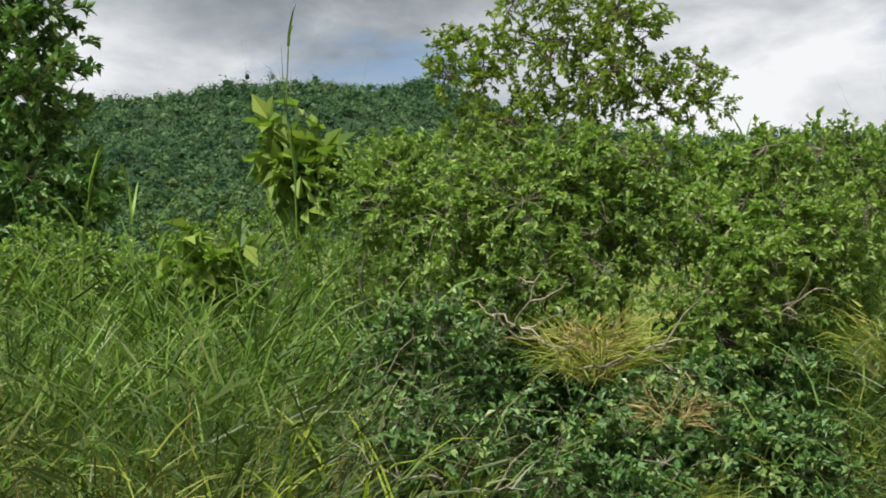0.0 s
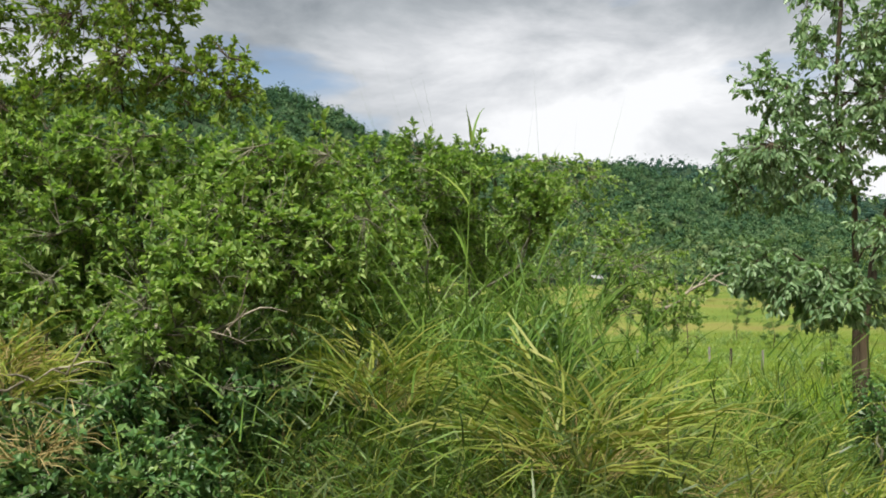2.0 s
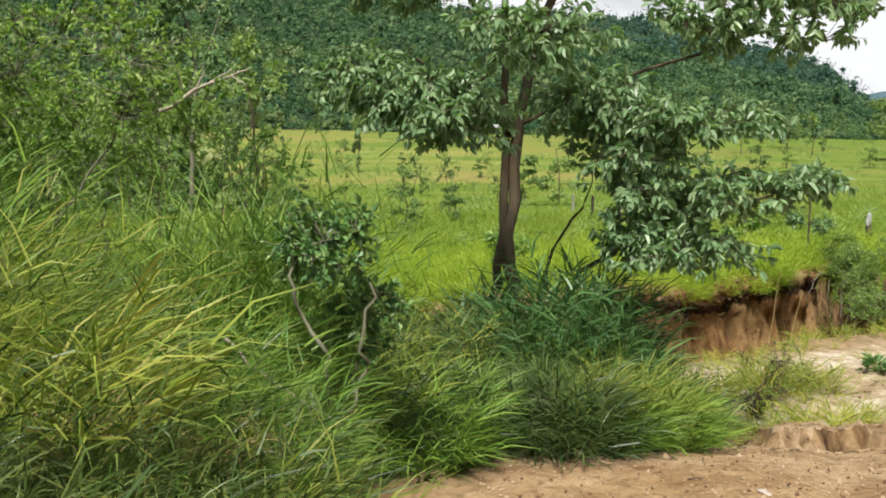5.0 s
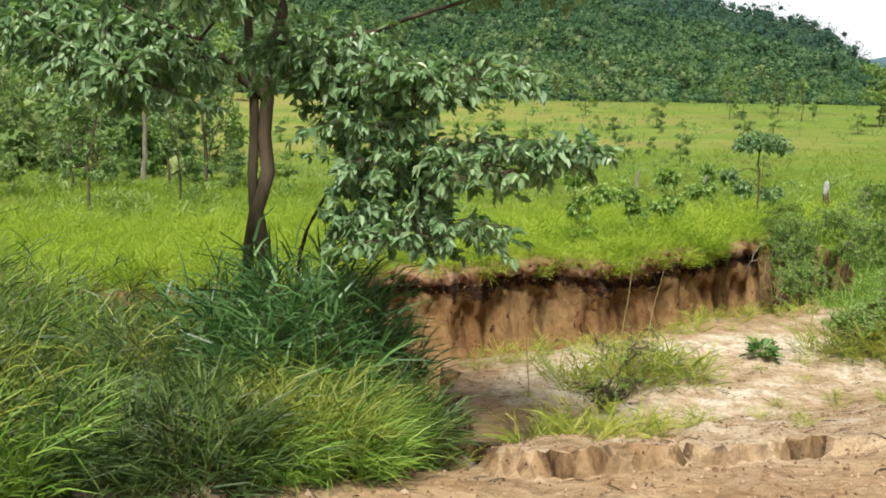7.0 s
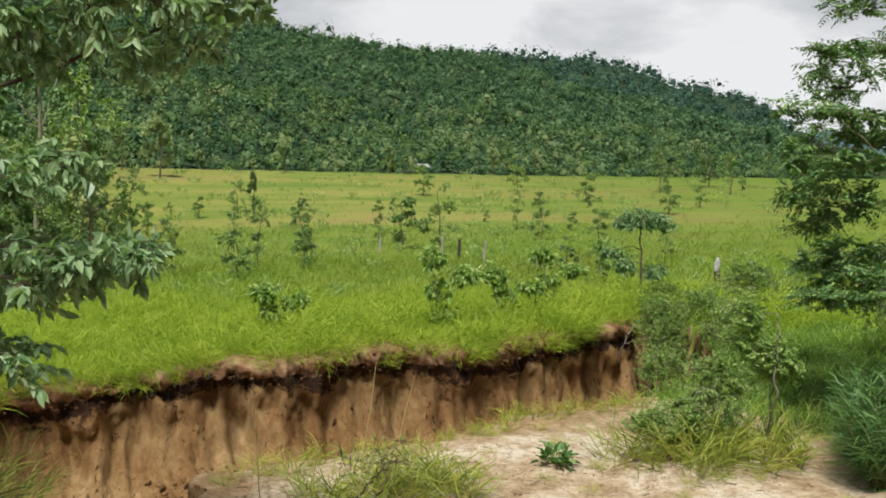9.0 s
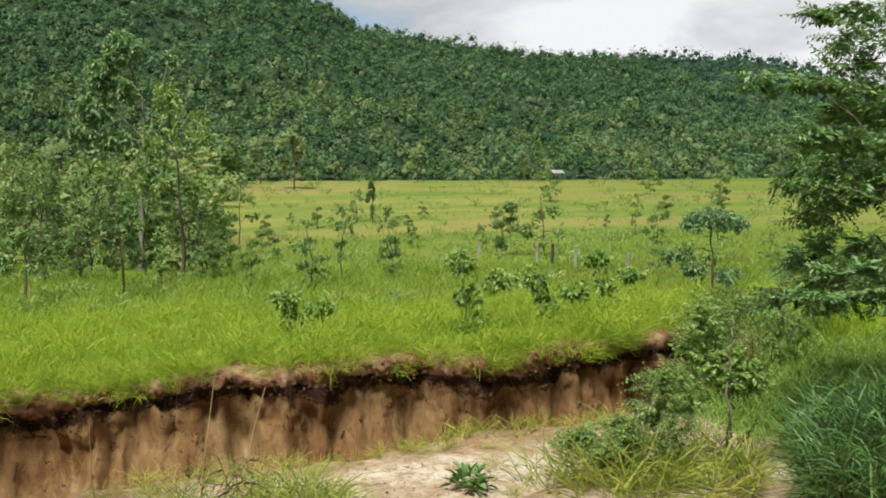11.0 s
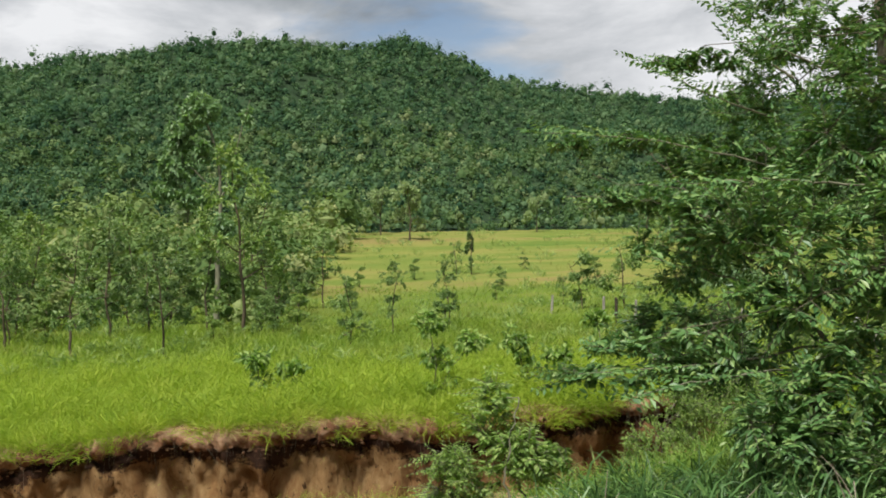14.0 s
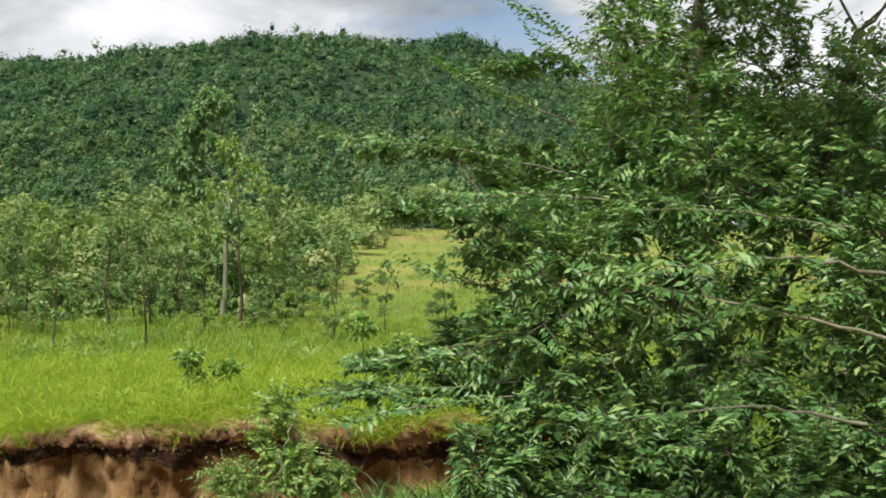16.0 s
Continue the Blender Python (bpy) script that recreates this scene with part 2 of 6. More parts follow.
def soil_material():
    """Bare sandy soil that passes into turf where the cover attribute says that grass grows."""
    m = Mat("ground_soil")
    large, mid, grain = m.noise(0.55, 5, 0.6, 0.5), m.noise(3.2, 6, 0.62, 0.3), m.noise(55, 4, 0.7)
    sand = m.ramp(m.math("ADD", m.math("MULTIPLY", large, 0.55), m.math("MULTIPLY", mid, 0.5)),
                  [(0.34, (0.21, 0.145, 0.075)), (0.44, (0.36, 0.255, 0.145)), (0.53, (0.52, 0.40, 0.265)), (0.63, (0.68, 0.59, 0.46))])
    sand = m.mix(m.attr("rust"), sand, m.ramp(mid, [(0.3, (0.27, 0.15, 0.068)), (0.7, (0.52, 0.34, 0.17))]))
    sand = m.mix(0.6, sand, m.ramp(grain, [(0.3, (0.55, 0.55, 0.55)), (0.7, (1, 1, 1))]), "MULTIPLY")
    sand = m.mix(0.8, sand, m.ramp(m.noise(12, 6, 0.7, 0.8), [(0.36, (0.5, 0.45, 0.38)), (0.5, (1, 1, 1))]), "MULTIPLY")
    wall = m.ramp(m.noise(6, 6, 0.7, 0.6, stretch=(1, 1, 0.3)), [(0.40, (0.045, 0.026, 0.014)), (0.50, (0.16, 0.095, 0.045)), (0.62, (0.32, 0.21, 0.11))])
    lie = m.n("ShaderNodeSeparateXYZ")
    m.l(m.n("ShaderNodeNewGeometry").outputs["True Normal"], lie.inputs[0])
    steep = m.ramp(lie.outputs[2], [(0.45, (1, 1, 1)), (0.8, (0, 0, 0))])
    sand = m.mix(steep, sand, wall)
    litter = m.ramp(m.noise(9, 5, 0.7, 0.6), [(0.50, (0, 0, 0)), (0.60, (1, 1, 1))])
    sand = m.mix(m.math("MULTIPLY", litter, 0.45), sand, (0.17, 0.12, 0.06))
    turf = m.ramp(m.math("ADD", m.math("MULTIPLY", m.noise(0.16, 5, 0.6), 0.6), m.math("MULTIPLY", m.noise(2.2, 5, 0.65), 0.4)),
                  [(0.3, (0.06, 0.10, 0.015)), (0.5, (0.105, 0.165, 0.022)), (0.7, (0.17, 0.215, 0.035))])
    turf = m.mix(m.attr("ripe"), turf, m.ramp(m.noise(0.13, 6, 0.62, stretch=(0.3, 1, 1)), [(0.36, (0.09, 0.155, 0.026)), (0.46, (0.16, 0.20, 0.042)), (0.54, (0.25, 0.235, 0.066)), (0.61, (0.25, 0.18, 0.075)), (0.70, (0.15, 0.17, 0.042))]))
    edge = m.math("ADD", m.attr("cover"), m.math("MULTIPLY", m.math("SUBTRACT", m.noise(4.5, 5, 0.65), 0.5), 1.3))
    keep = m.ramp(edge, [(0.42, (0, 0, 0)), (0.58, (1, 1, 1))])
    h = m.math("ADD", m.math("MULTIPLY", mid, 0.8), m.math("MULTIPLY", grain, 0.25))
    return m.done(m.mix(keep, sand, turf), 0.95, h, 0.06, 0.1)


def bank_material():
    """The cut bank: reddish topsoil, a dark humus layer with the undercut's shade put into its colour, tan clay below
    with rust streaks.
    """
    m = Mat("bank_clay")
    streak = m.noise(7, 6, 0.68, 0.6, stretch=(1, 1, 0.45))
    lump, grain, blot = m.noise(2.1, 6, 0.65, 0.5), m.noise(38, 4, 0.7), m.noise(0.9, 4, 0.6, 0.4)
    clay = m.ramp(m.math("ADD", m.math("MULTIPLY", streak, 0.45), m.math("MULTIPLY", blot, 0.55)), [(0.34, (0.13, 0.064, 0.026)), (0.45, (0.215, 0.12, 0.050)), (0.55, (0.285, 0.18, 0.082)), (0.66, (0.37, 0.26, 0.135))])
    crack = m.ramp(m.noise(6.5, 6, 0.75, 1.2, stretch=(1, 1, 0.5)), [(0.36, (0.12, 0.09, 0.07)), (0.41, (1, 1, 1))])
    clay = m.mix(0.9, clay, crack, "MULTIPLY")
    top = m.ramp(lump, [(0.32, (0.12, 0.055, 0.028)), (0.46, (0.26, 0.13, 0.07)), (0.6, (0.42, 0.28, 0.17)), (0.72, (0.50, 0.40, 0.26))])
    # humus taken down to near black, with the overhang's shade painted in
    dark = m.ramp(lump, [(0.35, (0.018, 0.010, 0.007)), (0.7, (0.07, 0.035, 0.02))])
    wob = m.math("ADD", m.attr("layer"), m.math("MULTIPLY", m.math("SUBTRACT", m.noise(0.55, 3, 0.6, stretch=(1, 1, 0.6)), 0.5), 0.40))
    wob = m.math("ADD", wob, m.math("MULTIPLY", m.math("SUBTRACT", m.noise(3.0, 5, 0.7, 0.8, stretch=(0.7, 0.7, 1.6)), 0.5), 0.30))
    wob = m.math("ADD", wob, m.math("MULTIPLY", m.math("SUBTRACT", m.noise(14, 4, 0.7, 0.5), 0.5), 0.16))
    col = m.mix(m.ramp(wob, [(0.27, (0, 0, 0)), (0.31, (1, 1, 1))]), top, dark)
    col = m.mix(m.ramp(wob, [(0.39, (0, 0, 0)), (0.43, (1, 1, 1))]), col, clay)
    col = m.mix(0.5, col, m.ramp(grain, [(0.3, (0.55, 0.55, 0.55)), (0.7, (1, 1, 1))]), "MULTIPLY")
    return m.done(col, 0.95, m.math("ADD", m.math("MULTIPLY", streak, 1.0), m.math("MULTIPLY", grain, 0.25)), 0.07, 0.1)


def plain_material(name, stops, scale, rough=0.9, stretch=None):
    m = Mat(name)
    f = m.noise(scale, 6, 0.65, 0.2, stretch=stretch)
    return m.done(m.ramp(f, stops), rough, f, 0.01, 0.15)


SOIL, BANK = soil_material(), bank_material()
POST = plain_material("weathered_post", [(0.35, (0.16, 0.15, 0.12)), (0.65, (0.34, 0.32, 0.27))], 16, stretch=(1, 1, 0.2))
POST_DARK = plain_material("dark_post", [(0.35, (0.025, 0.02, 0.016)), (0.65, (0.09, 0.07, 0.055))], 16, stretch=(1, 1, 0.2))
SACK = plain_material("white_sack", [(0.35, (0.24, 0.25, 0.23)), (0.65, (0.42, 0.42, 0.40))], 7)
STONE = plain_material("pale_stone", [(0.3, (0.22, 0.19, 0.17)), (0.5, (0.42, 0.36, 0.30)), (0.7, (0.6, 0.54, 0.47))], 9)
ROOF = plain_material("grey_roof", [(0.3, (0.2, 0.2, 0.2)), (0.7, (0.36, 0.36, 0.36))], 3)
# slate blue instead of green: the horizon's haze is painted into this wood
HAZY_WOOD = plain_material("hazy_wood", [(0.3, (0.055, 0.095, 0.115)), (0.55, (0.080, 0.130, 0.155)), (0.75, (0.105, 0.160, 0.185))], 0.012)
# floor colour holds the shade between crowns, so gaps in the woods go dark
HILL_FLOOR = plain_material("shaded_forest_floor", [(0.3, (0.016, 0.034, 0.016)), (0.7, (0.040, 0.070, 0.030))], 0.12)


# ---------------------------------------------------------------- mesh tools
def smooth(a, b, v):
    t = np.clip((np.asarray(v, float) - a) / (b - a), 0, 1)
    return t * t * (3 - 2 * t)


def wave(x, y, s, seed=0.0):
    """Soft unevenness in -1..1 of about the length s."""
    a, b = np.asarray(x) / s, np.asarray(y) / s
    return (np.sin(a * 2.1 + seed) * np.cos(b * 1.7 - seed * 1.3) + np.sin(a * 3.7 - b * 2.9 + seed * 2.1) * 0.6 + np.cos(a * 6.1 + b * 5.3 + seed) * 0.35) / 1.95


class Buf:
    """Gathers vertices and faces of one mesh."""

    def __init__(self):
        self.v, self.f, self.n = [], [], 0

    def add(self, verts, faces):
        """verts: (k, 3); faces: (m, 3) or (m, 4), counted from this batch's first vertex."""
        self.v.append(np.asarray(verts, np.float32).reshape(-1, 3))
        self.f.append(np.asarray(faces, np.int64) + self.n)
        self.n += len(self.v[-1])

    def mesh(self, name, material, smooth_shade=False):
        me = bpy.data.meshes.new(name)
        v = np.concatenate(self.v) if self.v else np.zeros((0, 3), np.float32)
        loops = np.concatenate([f.ravel() for f in self.f]) if self.f else np.zeros(0, np.int64)
        size = np.concatenate([np.full(len(f), f.shape[1]) for f in self.f]) if self.f else np.zeros(0, np.int64)
        me.vertices.add(len(v))
        me.vertices.foreach_set("co", v.ravel())
        me.loops.add(len(loops))
        me.loops.foreach_set("vertex_index", loops.astype(np.int32))
        me.polygons.add(len(size))
        me.polygons.foreach_set("loop_start", np.concatenate([[0], np.cumsum(size)[:-1]]).astype(np.int32))
        me.polygons.foreach_set("use_smooth", np.full(len(size), smooth_shade, bool))
        me.update(calc_edges=True)
        me.materials.append(material)
        return me


def thing(name, at, label, category, group="", kind="", turn=0.0):
    ob = new(name)
    ob.empty_display_size = 0.2
    ob.matrix_basis = pose(*at, 0, 0, turn)
    return tagged(ob, label, category, group, kind)


def part(name, buf, material, parent, label="", smooth_shade=False):
    ob = new(name, buf.mesh(name, material, smooth_shade))
    ob.parent = parent
    return tagged(ob, label)


def unit(a):
    return a / np.maximum(np.linalg.norm(a, axis=-1, keepdims=True), 1e-9)


def tube(buf, pts, radii, sides=6):
    """A tapering round stem along pts."""
    pts, radii = np.asarray(pts, float), np.asarray(radii, float)
    k = len(pts)
    d = unit(np.gradient(pts, axis=0))
    ref = np.where(np.abs(d[:, 2:3]) > 0.9, [[1.0, 0, 0]], [[0, 0, 1.0]])
    a = unit(np.cross(d, ref))
    b = np.cross(d, a)
    ang = np.arange(sides) / sides * 2 * np.pi
    ring = pts[:, None] + radii[:, None, None] * (np.cos(ang)[None, :, None] * a[:, None] + np.sin(ang)[None, :, None] * b[:, None])
    i, j = np.meshgrid(np.arange(k - 1), np.arange(sides), indexing="ij")
    j2 = (j + 1) % sides
    buf.add(ring.reshape(-1, 3), np.stack([i * sides + j, i * sides + j2, (i + 1) * sides + j2, (i + 1) * sides + j], -1).reshape(-1, 4))


def twigs(buf, a, b, r0, r1, sag=0.0):
    """Many thin three-sided twigs from points a to points b."""
    a, b = np.asarray(a, float), np.asarray(b, float)
    n = len(a)
    if not n:
        return
    mid = (a + b) / 2
    mid[:, 2] += sag * np.linalg.norm(b - a, axis=1)
    d = unit(b - a)
    u = unit(np.cross(d, np.where(np.abs(d[:, 2:3]) > 0.9, [[1.0, 0, 0]], [[0, 0, 1.0]])))
    w = np.cross(d, u)
    rings = []
    for p, r in ((a, r0), (mid, (r0 + r1) / 2), (b, r1)):
        for k in range(3):
            rings.append(p + r * (math.cos(k * 2.0944) * u + math.sin(k * 2.0944) * w))
    v = np.stack(rings, 1)
    f = [[i * 3 + j, i * 3 + (j + 1) % 3, i * 3 + 3 + (j + 1) % 3, i * 3 + 3 + j] for i in range(2) for j in range(3)]
    buf.add(v.reshape(-1, 3), (np.arange(n)[:, None, None] * 9 + np.array(f)[None]).reshape(-1, 4))


def leaves(buf, pos, way, up_dir, length, width, fold=0.25, curl=0.15, small=False):
    """Folded leaves: base at pos, along way; each is two four-sided halves, a small one a single fold."""
    n = len(pos)
    if not n:
        return
    way = unit(way)
    side = unit(np.cross(way, up_dir))
    nrm = np.cross(side, way)
    length, width = np.broadcast_to(length, n)[:, None], np.broadcast_to(width, n)[:, None]
    if small:
        mid = pos + way * length * 0.48 + nrm * width * fold
        v = np.stack([pos, mid + side * width * 0.52, pos + way * length - nrm * length * curl, mid - side * width * 0.52], 1).reshape(-1, 3)
        buf.add(v, np.arange(n * 4).reshape(-1, 4))
        return
    p0 = pos
    tip = pos + way * length - nrm * length * curl
    l1 = pos + way * length * 0.33 + side * width * 0.5 + nrm * width * fold
    l2 = pos + way * length * 0.72 + side * width * 0.38 + nrm * width * fold * 0.6 - nrm * length * curl * 0.4
    r1 = pos + way * length * 0.33 - side * width * 0.5 + nrm * width * fold
    r2 = pos + way * length * 0.72 - side * width * 0.38 + nrm * width * fold * 0.6 - nrm * length * curl * 0.4
    v = np.stack([p0, l1, l2, tip, r2, r1], 1).reshape(-1, 3)
    f = np.array([[0, 1, 2, 3], [0, 3, 4, 5]])
    buf.add(v, (np.arange(n)[:, None, None] * 6 + f[None]).reshape(-1, 4))


def blades(buf, pos, lean, length, width, droop, rng, seg=4):
    """Grass blades that rise from pos towards lean and bend over."""
    n = len(pos)
    if not n:
        return
    length, width, droop = (np.broadcast_to(q, n)[:, None] for q in (length, width, droop))
    d = unit(lean)
    flat = unit(np.stack([d[:, 0], d[:, 1], np.zeros(n)], 1) + rng.normal(0, 0.05, (n, 3)) * [1, 1, 0])
    side = unit(np.cross(d, rng.normal(0, 1, (n, 3))))
    p, rows = np.array(pos, float), []
    for k in range(seg):
        w = width * (0.75 + 0.35 * math.sin(math.pi * min(1, k / seg + 0.25))) * (1 - 0.55 * k / seg)
        rows += [p - side * w / 2, p + side * w / 2]
        d = unit(d + droop * (k + 1) / seg * (flat * 0.55 + np.array([0, 0, -0.75])) + rng.normal(0, 0.05, (n, 3)))
        p = p + d * length / seg
    rows.append(p)
    v = np.stack(rows, 1)
    c = 2 * seg + 1
    q = np.array([[2 * k, 2 * k + 1, 2 * k + 3, 2 * k + 2] for k in range(seg - 1)])
    base = np.arange(n)[:, None, None] * c
    start = buf.n
    buf.add(v.reshape(-1, 3), (base + q[None]).reshape(-1, 4))
    buf.f.append((np.arange(n)[:, None] * c + np.array([2 * seg - 2, 2 * seg - 1, 2 * seg])[None]) + start)


# ---------------------------------------------------------------- the lie of the land
def lip_line(x):
    """Where the plain breaks off at the far bank of the gully."""
    return np.interp(x, [2, 9, 12, 14, 16, 18, 20, 22, 24, 27], [17.0, 17.2, 17.5, 17.4, 17.7, 18.1, 18.7, 19.6, 20.8, 22.0]) + 0.27 * wave(x, 0, 0.9, 1.0) + 0.13 * wave(x, 3, 0.31, 2.0)


def near_line(x):
    """The near edge of the gully: the end of the sand flat, with a side gully beside it."""
    return np.interp(x, [2, 8, 10.6, 10.75, 10.9, 11.1, 11.3, 11.6, 12.0, 12.35, 13.5, 15.2, 16.4, 17.6, 20, 21.5, 22.8, 24],
                     [10.6, 9.9, 9.0, 6.4, 5.5, 5.25, 6.0, 7.4, 9.2, 10.9, 11.0, 11.5, 12.3, 12.3, 13.6, 15.2, 17.6, 21.5]) + 0.12 * wave(x, 0, 0.35, 4.0) + 0.06 * wave(x, 0, 0.11, 2.0)


def in_gully(x, y):
    """1 in the gully and its side arm, 0 outside."""
    x = np.asarray(x, float) + (0.16 * wave(y, 0, 0.5, 2.0) + 0.07 * wave(y, 0, 0.16, 1.0)) * smooth(11.5, 10.5, y)
    return smooth(0.0, 0.16, y - near_line(x)) * smooth(-0.25, 0.15, lip_line(x) + 0.30 - y) * smooth(-6, 4, x)


def plain_height(x, y):
    left = np.interp(np.degrees(np.arctan2(np.asarray(x, float) - 12, np.maximum(np.asarray(y, float), 5))), [-30, -5, 10, 25, 40, 60], [6.0, 5.8, 5.4, 5.0, 4.9, 4.6])
    return -1.25 - 0.13 * smooth(16.5, 11, x) * smooth(26, 20, y) + left * smooth(42, 135, y) + 0.10 * wave(x, y, 4.0, 0.4) + 0.05 * wave(x, y, 1.1, 2.2)


def land(x, y):
    x, y = np.asarray(x, float), np.asarray(y, float)
    open_side = np.interp(y, [-60, 3.0, 4.6, 6.4, 8.3, 11, 16], [0, 0, -0.24, -0.72, -1.28, -1.22, -1.25])
    grown_side = np.interp(y, [-60, 3.0, 5, 7, 9, 16], [0, 0.02, -0.1, -0.45, -0.85, -1.25])
    z = open_side + (grown_side - open_side) * (1 - smooth(9.3, 11.2, x))
    z = z + 0.035 * wave(x, y, 0.8, 0.7) + 0.018 * wave(x, y, 0.27, 1.9)
    # a low broken step of earth along the shoulder
    z = z + 0.14 * np.clip(0.8 + 0.5 * wave(x, 0, 0.9, 3) + 0.2 * wave(x, y, 0.16, 5), 0.3, 1.3) * smooth(10.8, 10.95, x + 0.12 * wave(x, y, 0.25)) * smooth(4.80, 4.87, y + 0.10 * wave(x, y, 0.45, 3) + 0.06 * wave(x, y, 0.13, 1)) * smooth(7.2, 5.5, y) * smooth(14.5, 12.5, x)
    far = plain_height(x, y)
    z = np.where(y > 13.5, far, z)
    inside = in_gully(x, y)
    floor = np.interp(y, [5, 6.5, 8, 10], [-1.5, -2.2, -3.0, -3.35]) + 0.15 * wave(x, y, 0.9, 5)
    return z * (1 - inside) + np.minimum(floor, z - 0.3) * inside


def at_ground(x, y, up=0.0):
    return (x, y, float(land(x, y)) + up)


def steps(*runs):
    """Coordinates from (start, end, spacing) runs."""
    out = []
    for a, b, s in runs:
        out.append(np.arange(a, b - s * 0.25, s))
    return np.unique(np.concatenate(out + [[runs[-1][1]]]))


gx = steps((-1500, -300, 150), (-300, -60, 20), (-60, -8, 3), (-8, 2, 0.3), (2, 10.3, 0.1), (10.3, 13, 0.05), (13, 26, 0.1), (26, 50, 0.8), (50, 150, 5), (150, 400, 25), (400, 3000, 200))
gy = steps((-600, -60, 90), (-60, -4, 4), (-4, 3, 0.4), (3, 4.4, 0.1), (4.4, 11.6, 0.05), (11.6, 20.8, 0.1), (20.8, 30, 0.3), (30, 70, 1.2), (70, 170, 4), (170, 400, 25), (400, 3000, 200))
X, Y = np.meshgrid(gx, gy, indexing="ij")
Z = land(X, Y)
nx, ny = X.shape
ii, jj = np.meshgrid(np.arange(nx - 1), np.arange(ny - 1), indexing="ij")
gb = Buf()
gb.add(np.stack([X, Y, Z], -1).reshape(-1, 3), np.stack([ii * ny + jj, (ii + 1) * ny + jj, (ii + 1) * ny + jj + 1, ii * ny + jj + 1], -1).reshape(-1, 4))
ground = tagged(new("ground", gb.mesh("ground", SOIL, True)), "sandy roadside soil passing into a green grassy plain", "ground", kind="structure")


def set_attr(ob, name, values):
    a = ob.data.attributes.new(name, "FLOAT", "POINT")
    a.data.foreach_set("value", np.asarray(values, np.float32).ravel())


bare = smooth(8.0, 9.6, X + 0.25 * wave(X, Y, 0.7)) * smooth(20.7, 19.3, X - 0.3 * (9 - Y) + 0.5 * wave(X, Y, 0.8, 2.0)) * smooth(13.8, 13.2, Y)
bare = np.maximum(bare, smooth(3.6, 2.8, Y))
bare = np.maximum(bare, smooth(6.6, 7.2, X) * smooth(5.6, 5.0, Y))
grown_patch = smooth(0.25, 0.75, wave(X, Y, 1.7, 3.1)) * 0.35
cover = np.clip(1 - bare + grown_patch * bare * smooth(7, 9, Y), 0, 1)
cover = np.where((Y > near_line(X) - 0.1) & (Y < lip_line(X) + 0.35) & (X > -2), 0.0, cover)
cover = np.where(Y > lip_line(X) + 0.35, np.maximum(smooth(0.35, 0.9, Y - lip_line(X)), 0.15), cover)
set_attr(ground, "cover", cover)
set_attr(ground, "ripe", 0.8 * smooth(42, 70, Y + 7 * wave(X, Y, 9)) * np.interp(X, [-60, 10, 30, 50, 75, 110], [0.4, 1, 1, 0.7, 0.3, 0.1]))
set_attr(ground, "rust", np.clip(smooth(6.4, 4.0, Y + 0.5 * wave(X, Y, 0.8)) * 0.8 + smooth(-1.36, -1.6, Z) + smooth(0.03, 0.2, in_gully(X, Y)) + 0.75 * np.clip(in_gully(X - 0.5, Y) * 0.6 + in_gully(X - 1.0, Y + 0.3) * 0.5, 0, 1) * (Y < 13), 0, 1))

# the cut bank on the far side of the gully: turf lip, undercut topsoil, fluted clay
sx = np.arange(4.0, 22.75, 0.035)
prof = [(1.2, 0.015, 0.0), (0.7, 0.03, 0.0), (0.35, 0.03, 0.03), (0.12, 0.0, 0.08), (0.0, -0.05, 0.13), (-0.05, -0.12, 0.18), (-0.03, -0.20, 0.22), (0.05, -0.27, 0.27),
        (0.12, -0.33, 0.31), (0.2, -0.41, 0.35), (0.23, -0.50, 0.39), (0.2, -0.60, 0.43), (0.16, -0.72, 0.47), (0.14, -0.84, 0.52), (0.10, -0.98, 0.58), (0.06, -1.12, 0.64),
        (0.0, -1.28, 0.7), (-0.06, -1.44, 0.76), (-0.16, -1.58, 0.82), (-0.35, -1.74, 0.88), (-0.65, -1.92, 0.94), (-1.1, -2.08, 1.0)]
ly, lz = lip_line(sx), plain_height(sx, lip_line(sx) + 0.4)
hollow = np.clip(0.35 + 0.7 * wave(sx, 2, 1.1, 5) + 0.5 * wave(sx, 0, 0.33, 2), 0.0, 1.5)      # how far the topsoil overhangs
rows, lay = [], []
for k, (dy, dz, la) in enumerate(prof):
    deep = smooth(0.1, 0.5, la)
    under = smooth(0.25, 0.33, la) * smooth(0.56, 0.42, la)
    flute = deep * (0.20 * wave(sx, la * 0.4, 1.5, 6) + 0.06 * wave(sx + 0.2 * la, la * 2.5, 0.4, 8) + 0.03 * wave(sx, la * 5, 0.12, 1))
    notch = smooth(0.45, 0.9, wave(sx + 0.1 * math.sin(la * 9), la * 0.25, 0.42, 3.3)) * smooth(0.25, 0.4, la) * smooth(1.0, 0.75, la)
    flute = flute + 0.12 * notch
    crumb = smooth(0, 0.08, la) * (0.15 * wave(sx, k * 0.25, 0.45, 3) + 0.09 * wave(sx, k * 0.8, 0.14, 9)) * (1 - 0.6 * deep)
    drop = dz * (1 + 0.26 * wave(sx, 0, 1.3, 4) * smooth(1.0, 0.6, la) + 0.18 * wave(sx, 5, 0.4, 8) * smooth(1.0, 0.6, la)) + 0.06 * wave(sx, k * 0.5, 0.2, 7) * smooth(0, 0.1, la)
    rows.append(np.stack([sx + 0.05 * wave(sx, k * 0.7, 0.2, 2), ly + dy * (1 - under + under * hollow) + flute + crumb, lz + drop], -1))
    lay.append(np.full(len(sx), la))
V = np.stack(rows, 1)
ns, nk = V.shape[:2]
